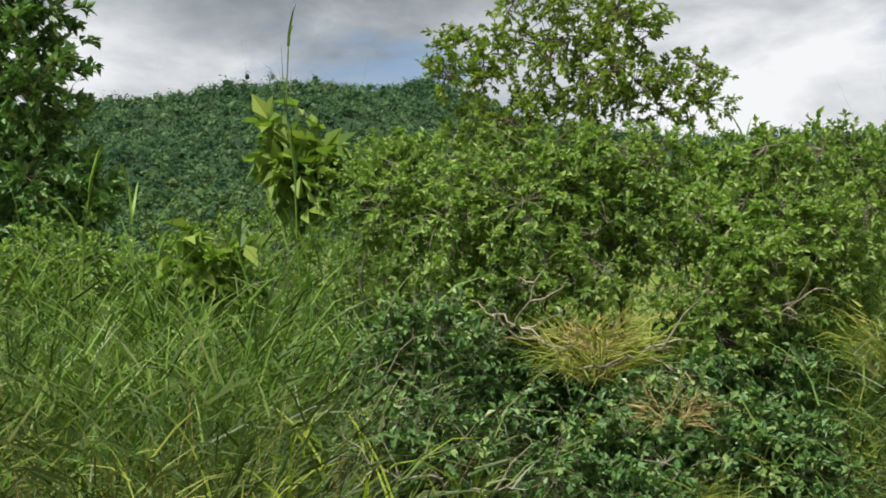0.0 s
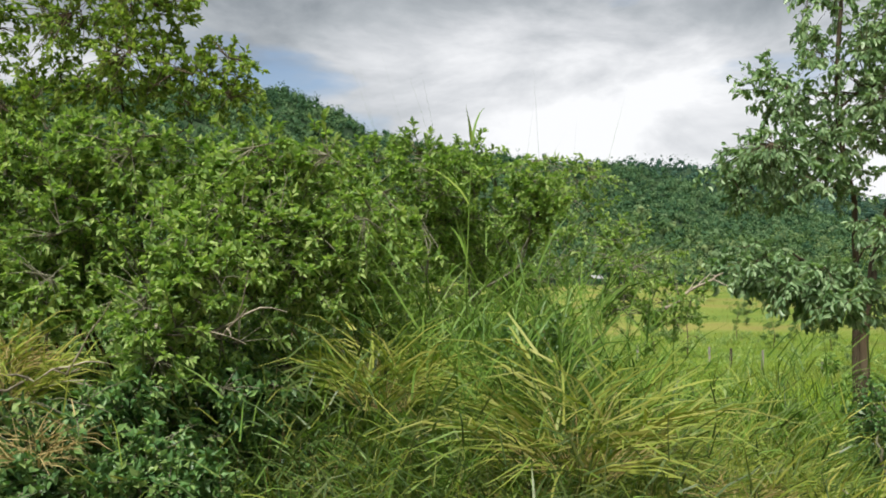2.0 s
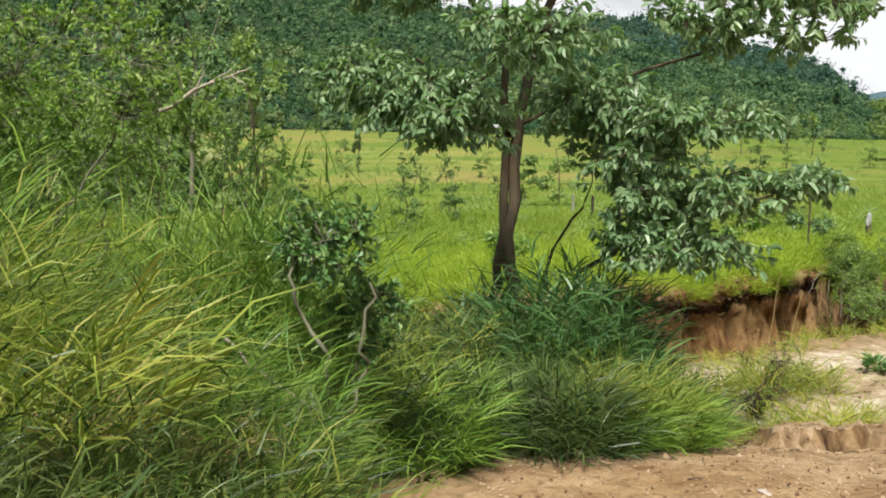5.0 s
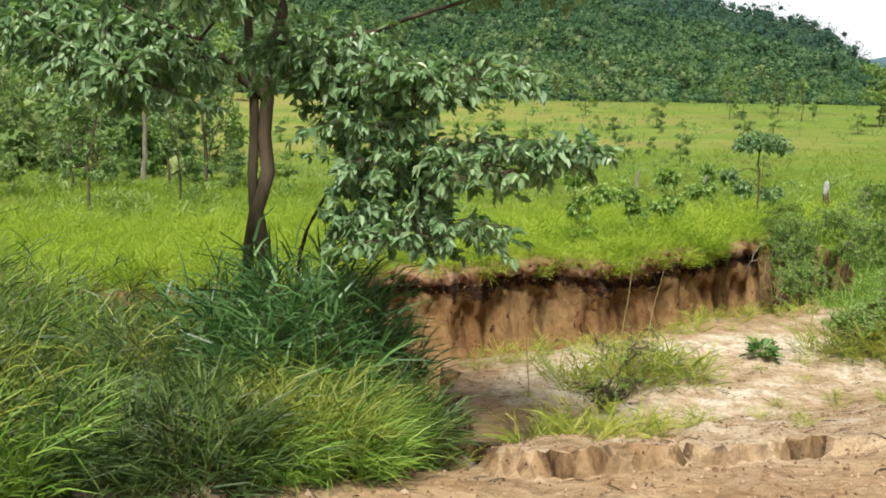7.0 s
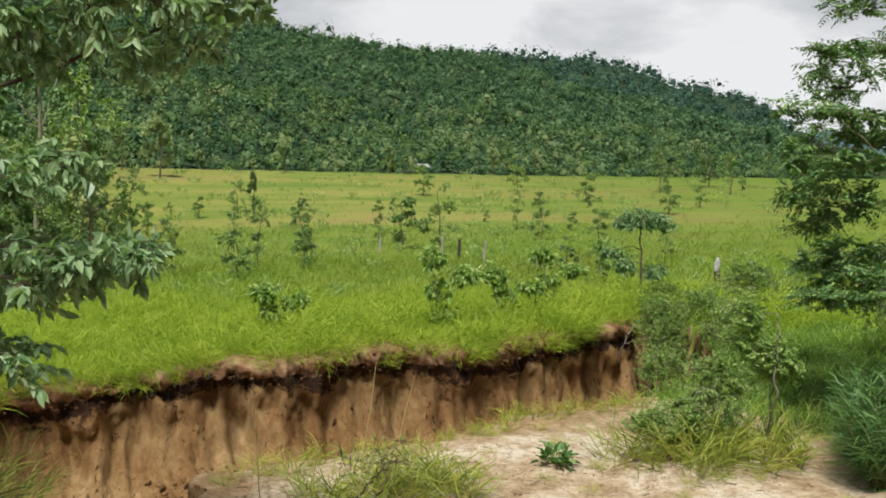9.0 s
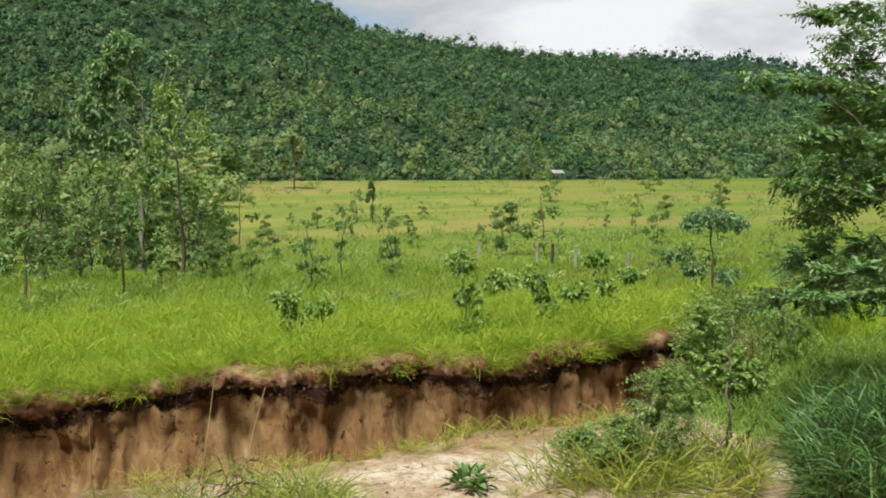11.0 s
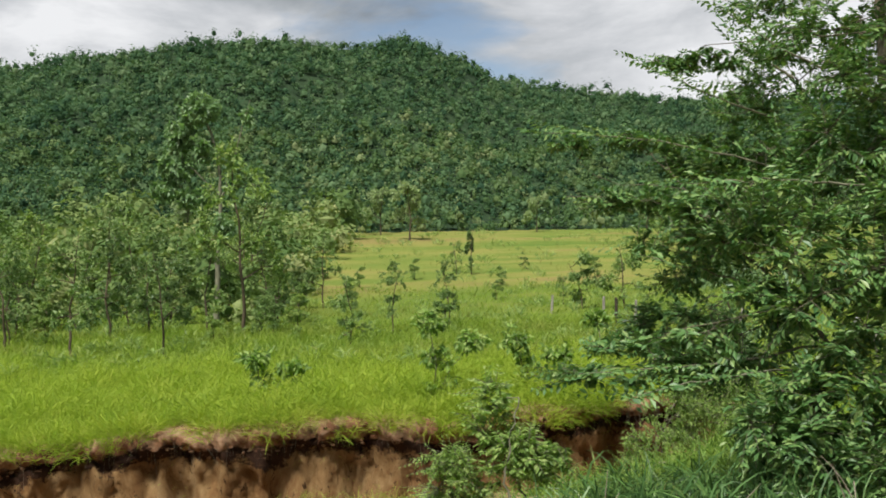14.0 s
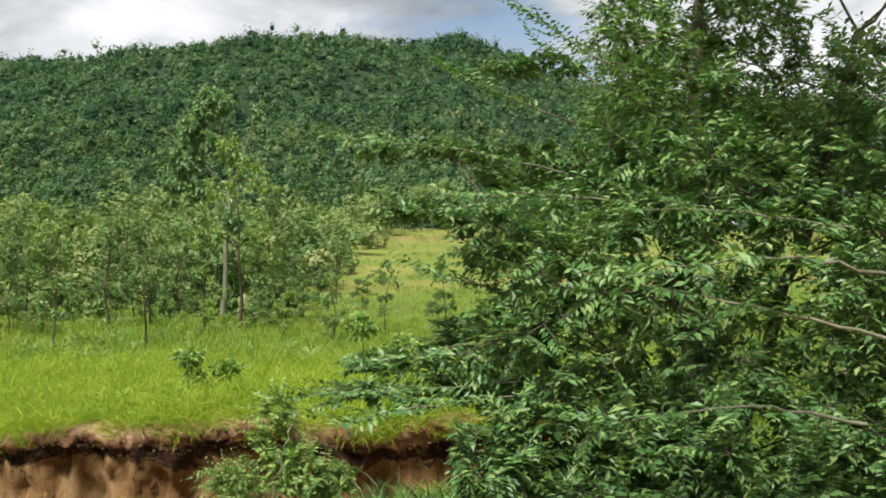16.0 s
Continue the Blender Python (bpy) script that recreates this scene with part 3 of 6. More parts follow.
ii, jj = np.meshgrid(np.arange(ns - 1), np.arange(nk - 1), indexing="ij")
bb = Buf()
bb.add(V.reshape(-1, 3), np.stack([ii * nk + jj, ii * nk + jj + 1, (ii + 1) * nk + jj + 1, (ii + 1) * nk + jj], -1).reshape(-1, 4))
bank = tagged(new("gully_bank", bb.mesh("gully_bank", BANK, True)), "eroded reddish clay bank with an undercut lip, dark soil and painted shade below it", "earth bank", kind="structure")
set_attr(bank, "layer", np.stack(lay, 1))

# clods that broke from the lip, and roots that hang out of it
rng = np.random.default_rng(77)
cb, rb = Buf(), Buf()
cx = rng.uniform(7.5, 23.0, 620)
face = rng.random(620)
cy = lip_line(cx) + np.where(face < 0.62, rng.normal(0.07, 0.06, 620), rng.uniform(-1.0, -0.25, 620))
cz = plain_height(cx, lip_line(cx) + 0.4) + np.where(face < 0.62, rng.uniform(-0.42, 0.0, 620), rng.uniform(-1.95, -1.65, 620))
size = np.where(face < 0.62, rng.uniform(0.012, 0.045, 620), rng.uniform(0.02, 0.08, 620))
bm = bmesh.new()
bmesh.ops.create_icosphere(bm, subdivisions=1, radius=1.0)
cv, cf = np.array([q.co for q in bm.verts]), np.array([[q.index for q in p.verts] for p in bm.faces])
bm.free()
cv = cv[None] * rng.uniform(0.6, 1.25, (620, len(cv), 1)) * (size[:, None] * rng.uniform(0.5, 1.5, (620, 3)) * [1.4, 1, 0.8])[:, None]
cb.add((np.stack([cx, cy, cz], 1)[:, None] + cv).reshape(-1, 3), (np.arange(620)[:, None, None] * len(cv[0]) + cf[None]).reshape(-1, 3))
clods = tagged(new("earth_clods", cb.mesh("earth_clods", BANK)), "reddish earth clods clinging to the broken bank", "earth", kind="stuff")
set_attr(clods, "layer", np.repeat(np.where(face < 0.62, rng.uniform(0.1, 0.34, 620), 0.8), len(cv[0])))
rx = rng.uniform(7.5, 22.8, 260)
ra = np.stack([rx, lip_line(rx) + rng.uniform(-0.1, 0.12, 260), plain_height(rx, lip_line(rx) + 0.4) - rng.uniform(0.0, 0.2, 260)], 1)
twigs(rb, ra, ra + np.stack([rng.normal(0, 0.12, 260), rng.uniform(-0.16, 0.02, 260), -rng.uniform(0.1, 0.45, 260)], 1), 0.0035, 0.0015, 0.2)
tagged(new("hanging_roots", rb.mesh("hanging_roots", BARK_MID)), "thin roots hanging from the broken turf", "roots", kind="stuff")

# ---------------------------------------------------------------- hills and their woods
EYE = np.array([12.0, 0.0, 1.6])
HILLS = {
    # name: bearing, crest angle, crest distance
    "wooded_hill": ([-75, -45, -24, -19, -16.3, -13.3, -10.2, -7.7, -5.5, -3.2, -0.7, 1.0, 2, 3, 4.2, 5.2, 6.4, 8, 10.7, 13.6, 16.8, 20, 22, 24.1, 26.2, 28, 30.3, 32.7, 37, 41, 46],
                    [6, 8.5, 10.2, 10.75, 11.3, 11.7, 12.3, 12.45, 12.35, 12.1, 12.05, 12.35, 12.25, 11.75, 11.3, 10.8, 10.1, 9.65, 9.25, 8.7, 8.2, 7.95, 7.7, 7.2, 6.1, 5.75, 5.15, 4.5, 3.4, 1.6, 0.9], 265),
    "wooded_ridge": ([8, 14, 19, 22.5, 26, 27.8, 29.4, 30.9, 32.4, 34.5, 36.3, 38, 39, 40.5, 42, 48], [7.2, 7.7, 7.8, 7.95, 7.65, 7.46, 7.19, 6.69, 5.95, 5.55, 5.2, 4.1, 3.0, 2.0, 1.2, 0.2], 520),
    "distant_hill": ([30, 36, 38.9, 40.4, 41.8, 43.5, 46, 50, 56, 64, 75], [1.8, 2.4, 3.0, 3.28, 2.85, 3.1, 3.3, 2.9, 3.0, 2.2, 1.4], 1900),
}


def hill(name, foot, label, material, tree_height):
    bearing, crest, dist = HILLS[name]
    az = np.radians(np.linspace(bearing[0], bearing[-1], 220))
    cr = np.interp(np.degrees(az), bearing, crest)
    far = dist + 25 * np.sin(az * 7)
    top = EYE[2] + np.tan(np.radians(cr)) * far - tree_height
    r = np.linspace(0, 1, 40)
    s = np.where(r < 0.75, r / 0.75, 1.0)
    rad = foot(az)[:, None] + (far - foot(az))[:, None] * s + (far * 0.5)[:, None] * np.clip(r - 0.75, 0, 1) / 0.25
    px, py = EYE[0] + rad * np.sin(az)[:, None], EYE[1] + rad * np.cos(az)[:, None]
    z0 = plain_height(px[:, :1], py[:, :1]) - 0.5
    rise = np.where(r < 0.75, s ** 1.12, 1 - np.clip(r - 0.75, 0, 1) / 0.25)
    z = z0 + (top[:, None] - z0) * rise + wave(px, py, dist * 0.09, 2) * dist * 0.012 * np.sin(np.pi * s)
    b = Buf()
    n, k = px.shape
    i, j = np.meshgrid(np.arange(n - 1), np.arange(k - 1), indexing="ij")
    b.add(np.stack([px, py, z], -1).reshape(-1, 3), np.stack([i * k + j, (i + 1) * k + j, (i + 1) * k + j + 1, i * k + j + 1], -1).reshape(-1, 4))
    ob = tagged(new(name, b.mesh(name, material, True)), label, "hill", kind="structure")
    return ob, (az, rad, px, py, z)


def main_foot(a):
    return np.interp(np.degrees(a), [-75, -30, 0, 15, 32, 45], [120, 122, 128, 140, 165, 190])


def ridge_foot(a):
    return np.interp(np.degrees(a), [8, 30, 48], [200, 215, 330])


def far_foot(a):
    return np.full_like(a, 1300.0)


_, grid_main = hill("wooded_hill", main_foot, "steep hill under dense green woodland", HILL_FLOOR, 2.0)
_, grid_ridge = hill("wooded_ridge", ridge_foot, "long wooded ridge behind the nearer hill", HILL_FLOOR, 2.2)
hill("distant_hill", far_foot, "wooded hills on the horizon with blue haze painted into their green", HAZY_WOOD, 0.0)


def crown_core():
    b = bmesh.new()
    bmesh.ops.create_icosphere(b, subdivisions=1, radius=1.0)
    v, f = np.array([q.co for q in b.verts]), np.array([[q.index for q in p.verts] for p in b.faces])
    b.free()
    return v, f[v[f].mean(1)[:, 2] > -0.4]


def wood_on(name, grid, count, size, cards, label, seed, mat, rim=0.1, span=(0.0, 1.0), west=-38):
    """Woodland: each tree a dark core in a loose cloud of leaf sprays on a thin bole, too many to count."""
    rng = np.random.default_rng(seed)
    az, rad, px, py, z = grid
    n, k = px.shape
    edge = int(k * 0.75)
    u = rng.random(count) * (n - 1.001)
    far_west = np.degrees(az[u.astype(int)]) < west
    u = np.where(far_west & (rng.random(count) < 0.75), (n - 1.001) * (0.3 + 0.7 * rng.random(count)), u)
    w = span[0] + (span[1] - span[0]) * rng.random(count) ** 0.8
    on_rim = np.arange(count) < int(count * rim)
    w[on_rim] = 1 - rng.random(on_rim.sum()) * 0.04
    v = w * edge
    a, b = u.astype(int), v.astype(int)
    fu, fv = (u - a)[:, None], (v - b)[:, None]
    P = np.stack([px, py, z], -1)
    foot = P[a, b] * (1 - fu) * (1 - fv) + P[a + 1, b] * fu * (1 - fv) + P[a, b + 1] * (1 - fu) * fv + P[a + 1, b + 1] * fu * fv
    s = size * np.exp(np.clip(rng.normal(0, 0.28, count), -0.5, 0.45)) * (1 + 0.25 * w) * np.where(on_rim, 0.62, 1.0)
    tall = rng.uniform(0.7, 1.25, count)
    lift = s * tall * np.where(rng.random(count) < 0.12, 1.7, 0.75) * np.where(on_rim, rng.uniform(0.6, 1.0, count), 1.0)
    c = foot + np.array([0, 0, 1.0]) * lift[:, None]
    scale = np.stack([s, s, s * tall], 1)
    bv, bf = crown_core()
    lump = rng.uniform(0.28, 0.54, (count, len(bv)))
    lump[on_rim] *= 0.6
    buf, tone = Buf(), rng.random(count)
    buf.add((c[:, None] + bv[None] * lump[..., None] * scale[:, None]).reshape(-1, 3), (np.arange(count)[:, None, None] * len(bv) + bf[None]).reshape(-1, 3))
    # sprays gather in three or four lobes
    lobes = rng.normal(0, 0.42, (count, 4, 3)) * [1, 1, 0.8] + [0, 0, 0.12]
    which = rng.integers(0, 4, (count, cards))
    d = lobes[np.arange(count)[:, None], which] + unit(rng.normal(0, 1, (count, cards, 3))) * rng.uniform(0.3, 0.62, (count, cards, 1))
    p = (c[:, None] + d * scale[:, None]).reshape(-1, 3)
    nr = unit((unit(d) * 0.8 + rng.normal(0, 0.55, d.shape) + [0, 0, 0.5]).reshape(-1, 3))
    m = len(p)
    e1 = unit(np.cross(nr, rng.normal(0, 1, (m, 3))))
    e2 = np.cross(nr, e1)
    q = (np.repeat(s, cards) * rng.uniform(0.12, 0.24, m))[:, None]
    buf.add(np.stack([p - e1 * q, p + e1 * q * 0.8 + e2 * q * 0.5, p + e2 * q * -0.9], 1).reshape(-1, 3), np.arange(m * 3).reshape(-1, 3))
    ob = tagged(new(name, buf.mesh(name, mat)), label, "woodland", kind="stuff")
    set_attr(ob, "tree", np.concatenate([np.repeat(tone, len(bv)), np.repeat(tone, cards * 3)]))
    bole = Buf()
    t = rng.random(count) < np.where(on_rim, 0.8, 0.25) * (w < 0.25) + on_rim * 0.8
    twigs(bole, foot[t] - [0, 0, 0.5], c[t] + [0, 0, 0.2], size * 0.05, size * 0.03)
    tagged(new(name.replace("woodland", "boles"), bole.mesh(name.replace("woodland", "boles"), BARK_GREY)), "thin grey tree trunks among the woodland", "tree trunks", kind="stuff")
    return ob


wood_on("hill_woodland", grid_main, 18000, 1.0, 36, "dense dark green woodland covering the hill", 11, LEAF_HILL)
wood_on("foot_woodland", grid_main, 3800, 1.1, 36, "lighter young trees along the foot of the hill", 13, LEAF_FOOT, 0.0, (0.0, 0.42))
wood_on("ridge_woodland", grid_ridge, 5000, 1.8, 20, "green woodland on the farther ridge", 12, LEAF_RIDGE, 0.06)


def flat_grid(xa, xb, ya, yb, sway):
    """A stretch of the plain as a grid for wood_on; its eastern edge wanders."""
    u, v = np.meshgrid(np.linspace(0, 1, 80), np.linspace(0, 4 / 3, 41), indexing="ij")
    gy_ = ya + (yb - ya) * v
    gx_ = xa + (xb + sway * wave(gy_, 0, 9.0, 1.3) - xa) * u
    return np.zeros(80), None, gx_, gy_, plain_height(gx_, gy_)


LEAF_BELT = forest_material("young_wood_leaf", [(0.12, (0.070, 0.130, 0.040)), (0.45, (0.130, 0.205, 0.066)), (0.75, (0.205, 0.275, 0.095)), (0.97, (0.320, 0.340, 0.150))])
wood_on("young_woodland", flat_grid(-70, 11.5, 62, 120, 2.5), 1500, 1.15, 80, "light green young trees crowding the plain before the hill", 14, LEAF_BELT, 0.0)
wood_on("scrub_woodland", flat_grid(-26, 11.0, 42, 64, 2.0), 170, 0.75, 150, "low light green scrub between young trees", 15, LEAF_BELT, 0.0)


# ---------------------------------------------------------------- plants: how they are made
def bend(a, b, rng, k=7, sway=0.12, lift=0.0):
    """A gently crooked line from a to b."""
    a, b = np.asarray(a, float), np.asarray(b, float)
    t = np.linspace(0, 1, k)[:, None]
    size = np.linalg.norm(b - a)
    p = a + (b - a) * t
    p += np.sin(np.pi * t) * (rng.normal(0, sway, 3) * size * 0.5 + np.array([0, 0, lift]) * size)
    p[1:-1] += rng.normal(0, sway * 0.12, (k - 2, 3)) * size
    return p


def spray(buf, start, tip, leaf, rng):
    """Leaves along the outer part of many twigs."""
    n, k = len(start), leaf["count"]
    d = unit(tip - start)
    size = np.linalg.norm(tip - start, axis=1)
    if leaf.get("pinnate"):
        # feathered sprigs: pairs of leaflets left and right of a drooping stalk
        t = np.linspace(0.15, 1, k)
        flat = unit(np.cross(d, [0, 0, 1.0] + rng.normal(0, 0.35, (n, 3))))
        for j, s in enumerate(t):
            p = start + (tip - start) * s
            for sgn in (-1, 1):
                way = flat * sgn + d * 0.55 + rng.normal(0, 0.16, (n, 3)) + [0, 0, -leaf["droop"]]
                ln = leaf["length"] * rng.uniform(0.7, 1.15, n) * (0.75 + 0.4 * math.sin(math.pi * s))
                leaves(buf, p, way, rng.normal(0, 0.35, (n, 3)) + [0, 0, 1.0], ln, ln * leaf["slim"], 0.12, 0.1, True)
        return
    s = leaf.get("from", 0.35) + (1 - leaf.get("from", 0.35)) * rng.random((n, k))
    p = (start[:, None] + (tip - start)[:, None] * s[..., None]).reshape(-1, 3)
    r = unit(rng.normal(0, 1, (n, k, 3)))
    way = (d[:, None] * leaf.get("ahead", 0.55) + r * leaf["spread"] + np.array([0, 0, -leaf["droop"]])).reshape(-1, 3)
    ln = leaf["length"] * rng.uniform(0.6, 1.2, n * k)
    leaves(buf, p, way, rng.normal(0, leaf.get("tumble", 0.5), (n * k, 3)) + [0, 0, 1.0], ln, ln * leaf["slim"], 0.22, leaf.get("curl", 0.18), leaf.get("small", True))


def woody(name, base, stems, blobs, leaf, leaf_mat, bark, label, category, seed, group="", twig=0.45, sides=7, turn=0.0, crown_name="crown", stem_name="trunk", limb_sway=0.16, bare=0, fine_twigs=True, limb=1.0):
    """A tree or shrub. stems: (points, root radius, top radius); blobs: (centre, radii, twigs), all from the base."""
    rng = np.random.default_rng(seed)
    ob = thing(name, base, label, category, group, turn=turn)
    anchor, girth = [], []
    for pts, r0, r1 in stems:
        pts = np.asarray(pts, float)
        t = np.linspace(0, 1, max(6, len(pts) * 4))
        line = np.stack([np.interp(t, np.linspace(0, 1, len(pts)), pts[:, c]) for c in range(3)], 1)
        line[1:-1] += rng.normal(0, 0.012 + r0 * 0.12, (len(line) - 2, 3)) * [1, 1, 0.3]
        rad = r0 + (r1 - r0) * t ** 0.8
        rad[0] *= 1.25
        b = Buf()
        tube(b, line, rad, sides)
        part(stem_name, b, bark, ob, smooth_shade=True)
        anchor.append(line[len(line) // 4:])
        girth.append(rad[len(line) // 4:])
    A, G = np.concatenate(anchor), np.concatenate(girth)
    crown = Buf()
    for c, r, n in blobs:
        limbs = Buf()
        c, r = np.asarray(c, float), np.asarray(r, float)
        cost = np.linalg.norm(A - c, axis=1) + np.where(A[:, 2] > c[2] + 0.1, 0.8, 0.0)
        k = int(np.argmin(cost))
        line = bend(A[k], c + rng.normal(0, 0.12, 3) * r, rng, 8, limb_sway, 0.08)
        rr = min(G[k] * 0.7, (0.012 + 0.022 * np.linalg.norm(r)) * limb)
        tube(limbs, line, np.linspace(rr, rr * 0.35, 8), 5)
        hub = [line[3:]]
        for q in range(max(2, n // 22)):
            d = unit(rng.normal(0, 1, 3) + [0, 0, 0.25])
            root = line[rng.integers(3, 8)]
            sub = bend(root, c + d * r * rng.uniform(0.55, 0.85), rng, 6, limb_sway)
            tube(limbs, sub, np.linspace(rr * 0.45, rr * 0.16, 6), 4)
            hub.append(sub[1:])
        H = np.concatenate(hub)
        d = unit(rng.normal(0, 1, (n, 3)))
        rad = rng.random(n) ** 0.38
        rad *= 1 + 0.22 * np.sin(d[:, 0] * 4 + seed) * np.cos(d[:, 1] * 4 + d[:, 2] * 3)
        tip = c + d * r * rad[:, None]
        near = H[np.argmin(np.linalg.norm(tip[:, None] - H[None], axis=2), axis=1)]
        gap_len = np.linalg.norm(tip - near, axis=1, keepdims=True)
        start = np.where(gap_len > twig, tip - (tip - near) / np.maximum(gap_len, 1e-6) * twig, near)
        tw = max(0.0022, rr * 0.11)
        if fine_twigs:
            twigs(limbs, near, tip, tw * 1.4, tw * 0.6, 0.06)
        if bare:
            keep = rng.random(n) > bare
            start, tip = start[keep], tip[keep]
        spray(crown, start, tip, leaf, rng)
        part("branch", limbs, bark, ob, smooth_shade=True)
    part(crown_name, crown, leaf_mat, ob)
    return ob


GRASS_SHAPES, STEMS = {}, {}


def tussock_mesh(name, culms, height, foot, lean, per, blade, width, droop, mat, seed, stalks=0):
    """One clump of grass, rooted at the origin: leaning culms with arching blades along them."""
    rng = np.random.default_rng(seed)
    b, stem = Buf(), Buf()
    ang, rad = rng.random(culms) * 2 * np.pi, np.sqrt(rng.random(culms))
    out = np.stack([np.cos(ang), np.sin(ang), np.zeros(culms)], 1)
    pos = out * (rad * foot)[:, None] + [0, 0, -0.05]
    way = unit(out * (lean * rad)[:, None] + [0, 0, 1.0] + rng.normal(0, 0.16, (culms, 3)) * [1, 1, 0.2])
    ln = height * rng.uniform(0.45, 1.0, culms) * (1 - 0.25 * rad)
    blades(stem, pos, way, ln * 1.05, width * 0.45, 0.1, rng, 2)
    s = rng.random((culms, per)) ** 0.5
    p = (pos[:, None] + way[:, None] * (ln[:, None] * s)[..., None]).reshape(-1, 3)
    a = rng.random((culms, per)) * 6.28
    side = np.stack([np.cos(a), np.sin(a), np.zeros_like(a)], -1)
    w = (way[:, None] * 0.75 + out[:, None] * lean * 0.35 + side * rng.uniform(0.2, 1.0, (culms, per))[..., None] + np.array([0, 0, 0.25])).reshape(-1, 3)
    m = culms * per
    blades(b, p, w, blade * rng.uniform(0.55, 1.25, m), width * rng.uniform(0.55, 1.2, m), droop * rng.uniform(0.3, 1.5, m), rng, 2 if height < 1.0 or height > 1.5 else 3)
    if stalks:
        a = rng.random(stalks) * 6.28
        p = np.stack([np.cos(a) * foot * 0.5, np.sin(a) * foot * 0.5, np.zeros(stalks)], 1)
        blades(stem, p, np.stack([np.cos(a) * 0.12, np.sin(a) * 0.12, np.ones(stalks)], 1), height * rng.uniform(1.1, 1.35, stalks), width * 0.5, 0.12, rng)
    me = b.mesh(name, mat)
    whole = Buf()
    whole.v, whole.n = b.v + stem.v, b.n + stem.n
    whole.f = b.f + [f + b.n for f in stem.f]
    GRASS_SHAPES[me.name] = whole
    STEMS[me.name] = stem.mesh("stem_tuft", STRAW if mat in (GRASS_YELLOW, GRASS_DARK, GRASS_LUSH) else mat)
    return me


def scatter(count, x0, x1, y0, y1, rng, gap=0.0):
    out = []
    for _ in range(count * 30):
        p = (rng.uniform(x0, x1), rng.uniform(y0, y1))
        if all((p[0] - q[0]) ** 2 + (p[1] - q[1]) ** 2 > gap * gap for q in out):
            out.append(p)
            if len(out) == count:
                break
    return out


def set_grass(mesh, x, y, rng, label, group, size=1.0, up=0.0, name="grass_tussock", tilt=8, z=None):
    ob = new(name, mesh)
    zz = float(land(x, y)) + up if z is None else z
    ob.matrix_basis = pose(x, y, zz, rng.uniform(-tilt, tilt), rng.uniform(-tilt, tilt), rng.uniform(0, 360)) @ Matrix.Diagonal((size, size, size * rng.uniform(0.9, 1.1), 1))
    stems = tagged(new("stem_tuft", STEMS[mesh.name]), kind="stuff")
    stems.parent = ob
    return tagged(ob, label, "grass", group)


class Tufts:
    """Small tufts joined into one uncounted growth."""

    def __init__(self):
        self.buf = Buf()
        self.mat = None

    def add(self, mesh, x, y, rng, size=1.0, z=None, tilt=8):
        src = GRASS_SHAPES[mesh.name]
        m = np.array(pose(x, y, float(land(x, y)) if z is None else z, rng.uniform(-tilt, tilt), rng.uniform(-tilt, tilt), rng.uniform(0, 360)))
        v = np.concatenate(src.v) * size @ m[:3, :3].T + m[:3, 3]
        start = self.buf.n
        self.buf.v.append(v.astype(np.float32))
        self.buf.n += len(v)
        self.buf.f += [f + start for f in src.f]
        self.mat = mesh.materials[0]

    def done(self, name, label):
        return tagged(new(name, self.buf.mesh(name, self.mat)), label, "grass", kind="stuff")


# ---------------------------------------------------------------- the main roadside tree
DROOPING = dict(small=False, count=13, length=0.074, slim=0.46, spread=0.7, droop=0.45, ahead=0.4, curl=0.28, tumble=0.6)
B = at_ground(9.9, 7.2)
bz = B[2]


def from_base(b, x, y, z):
    return (x - b[0], y - b[1], z - b[2])


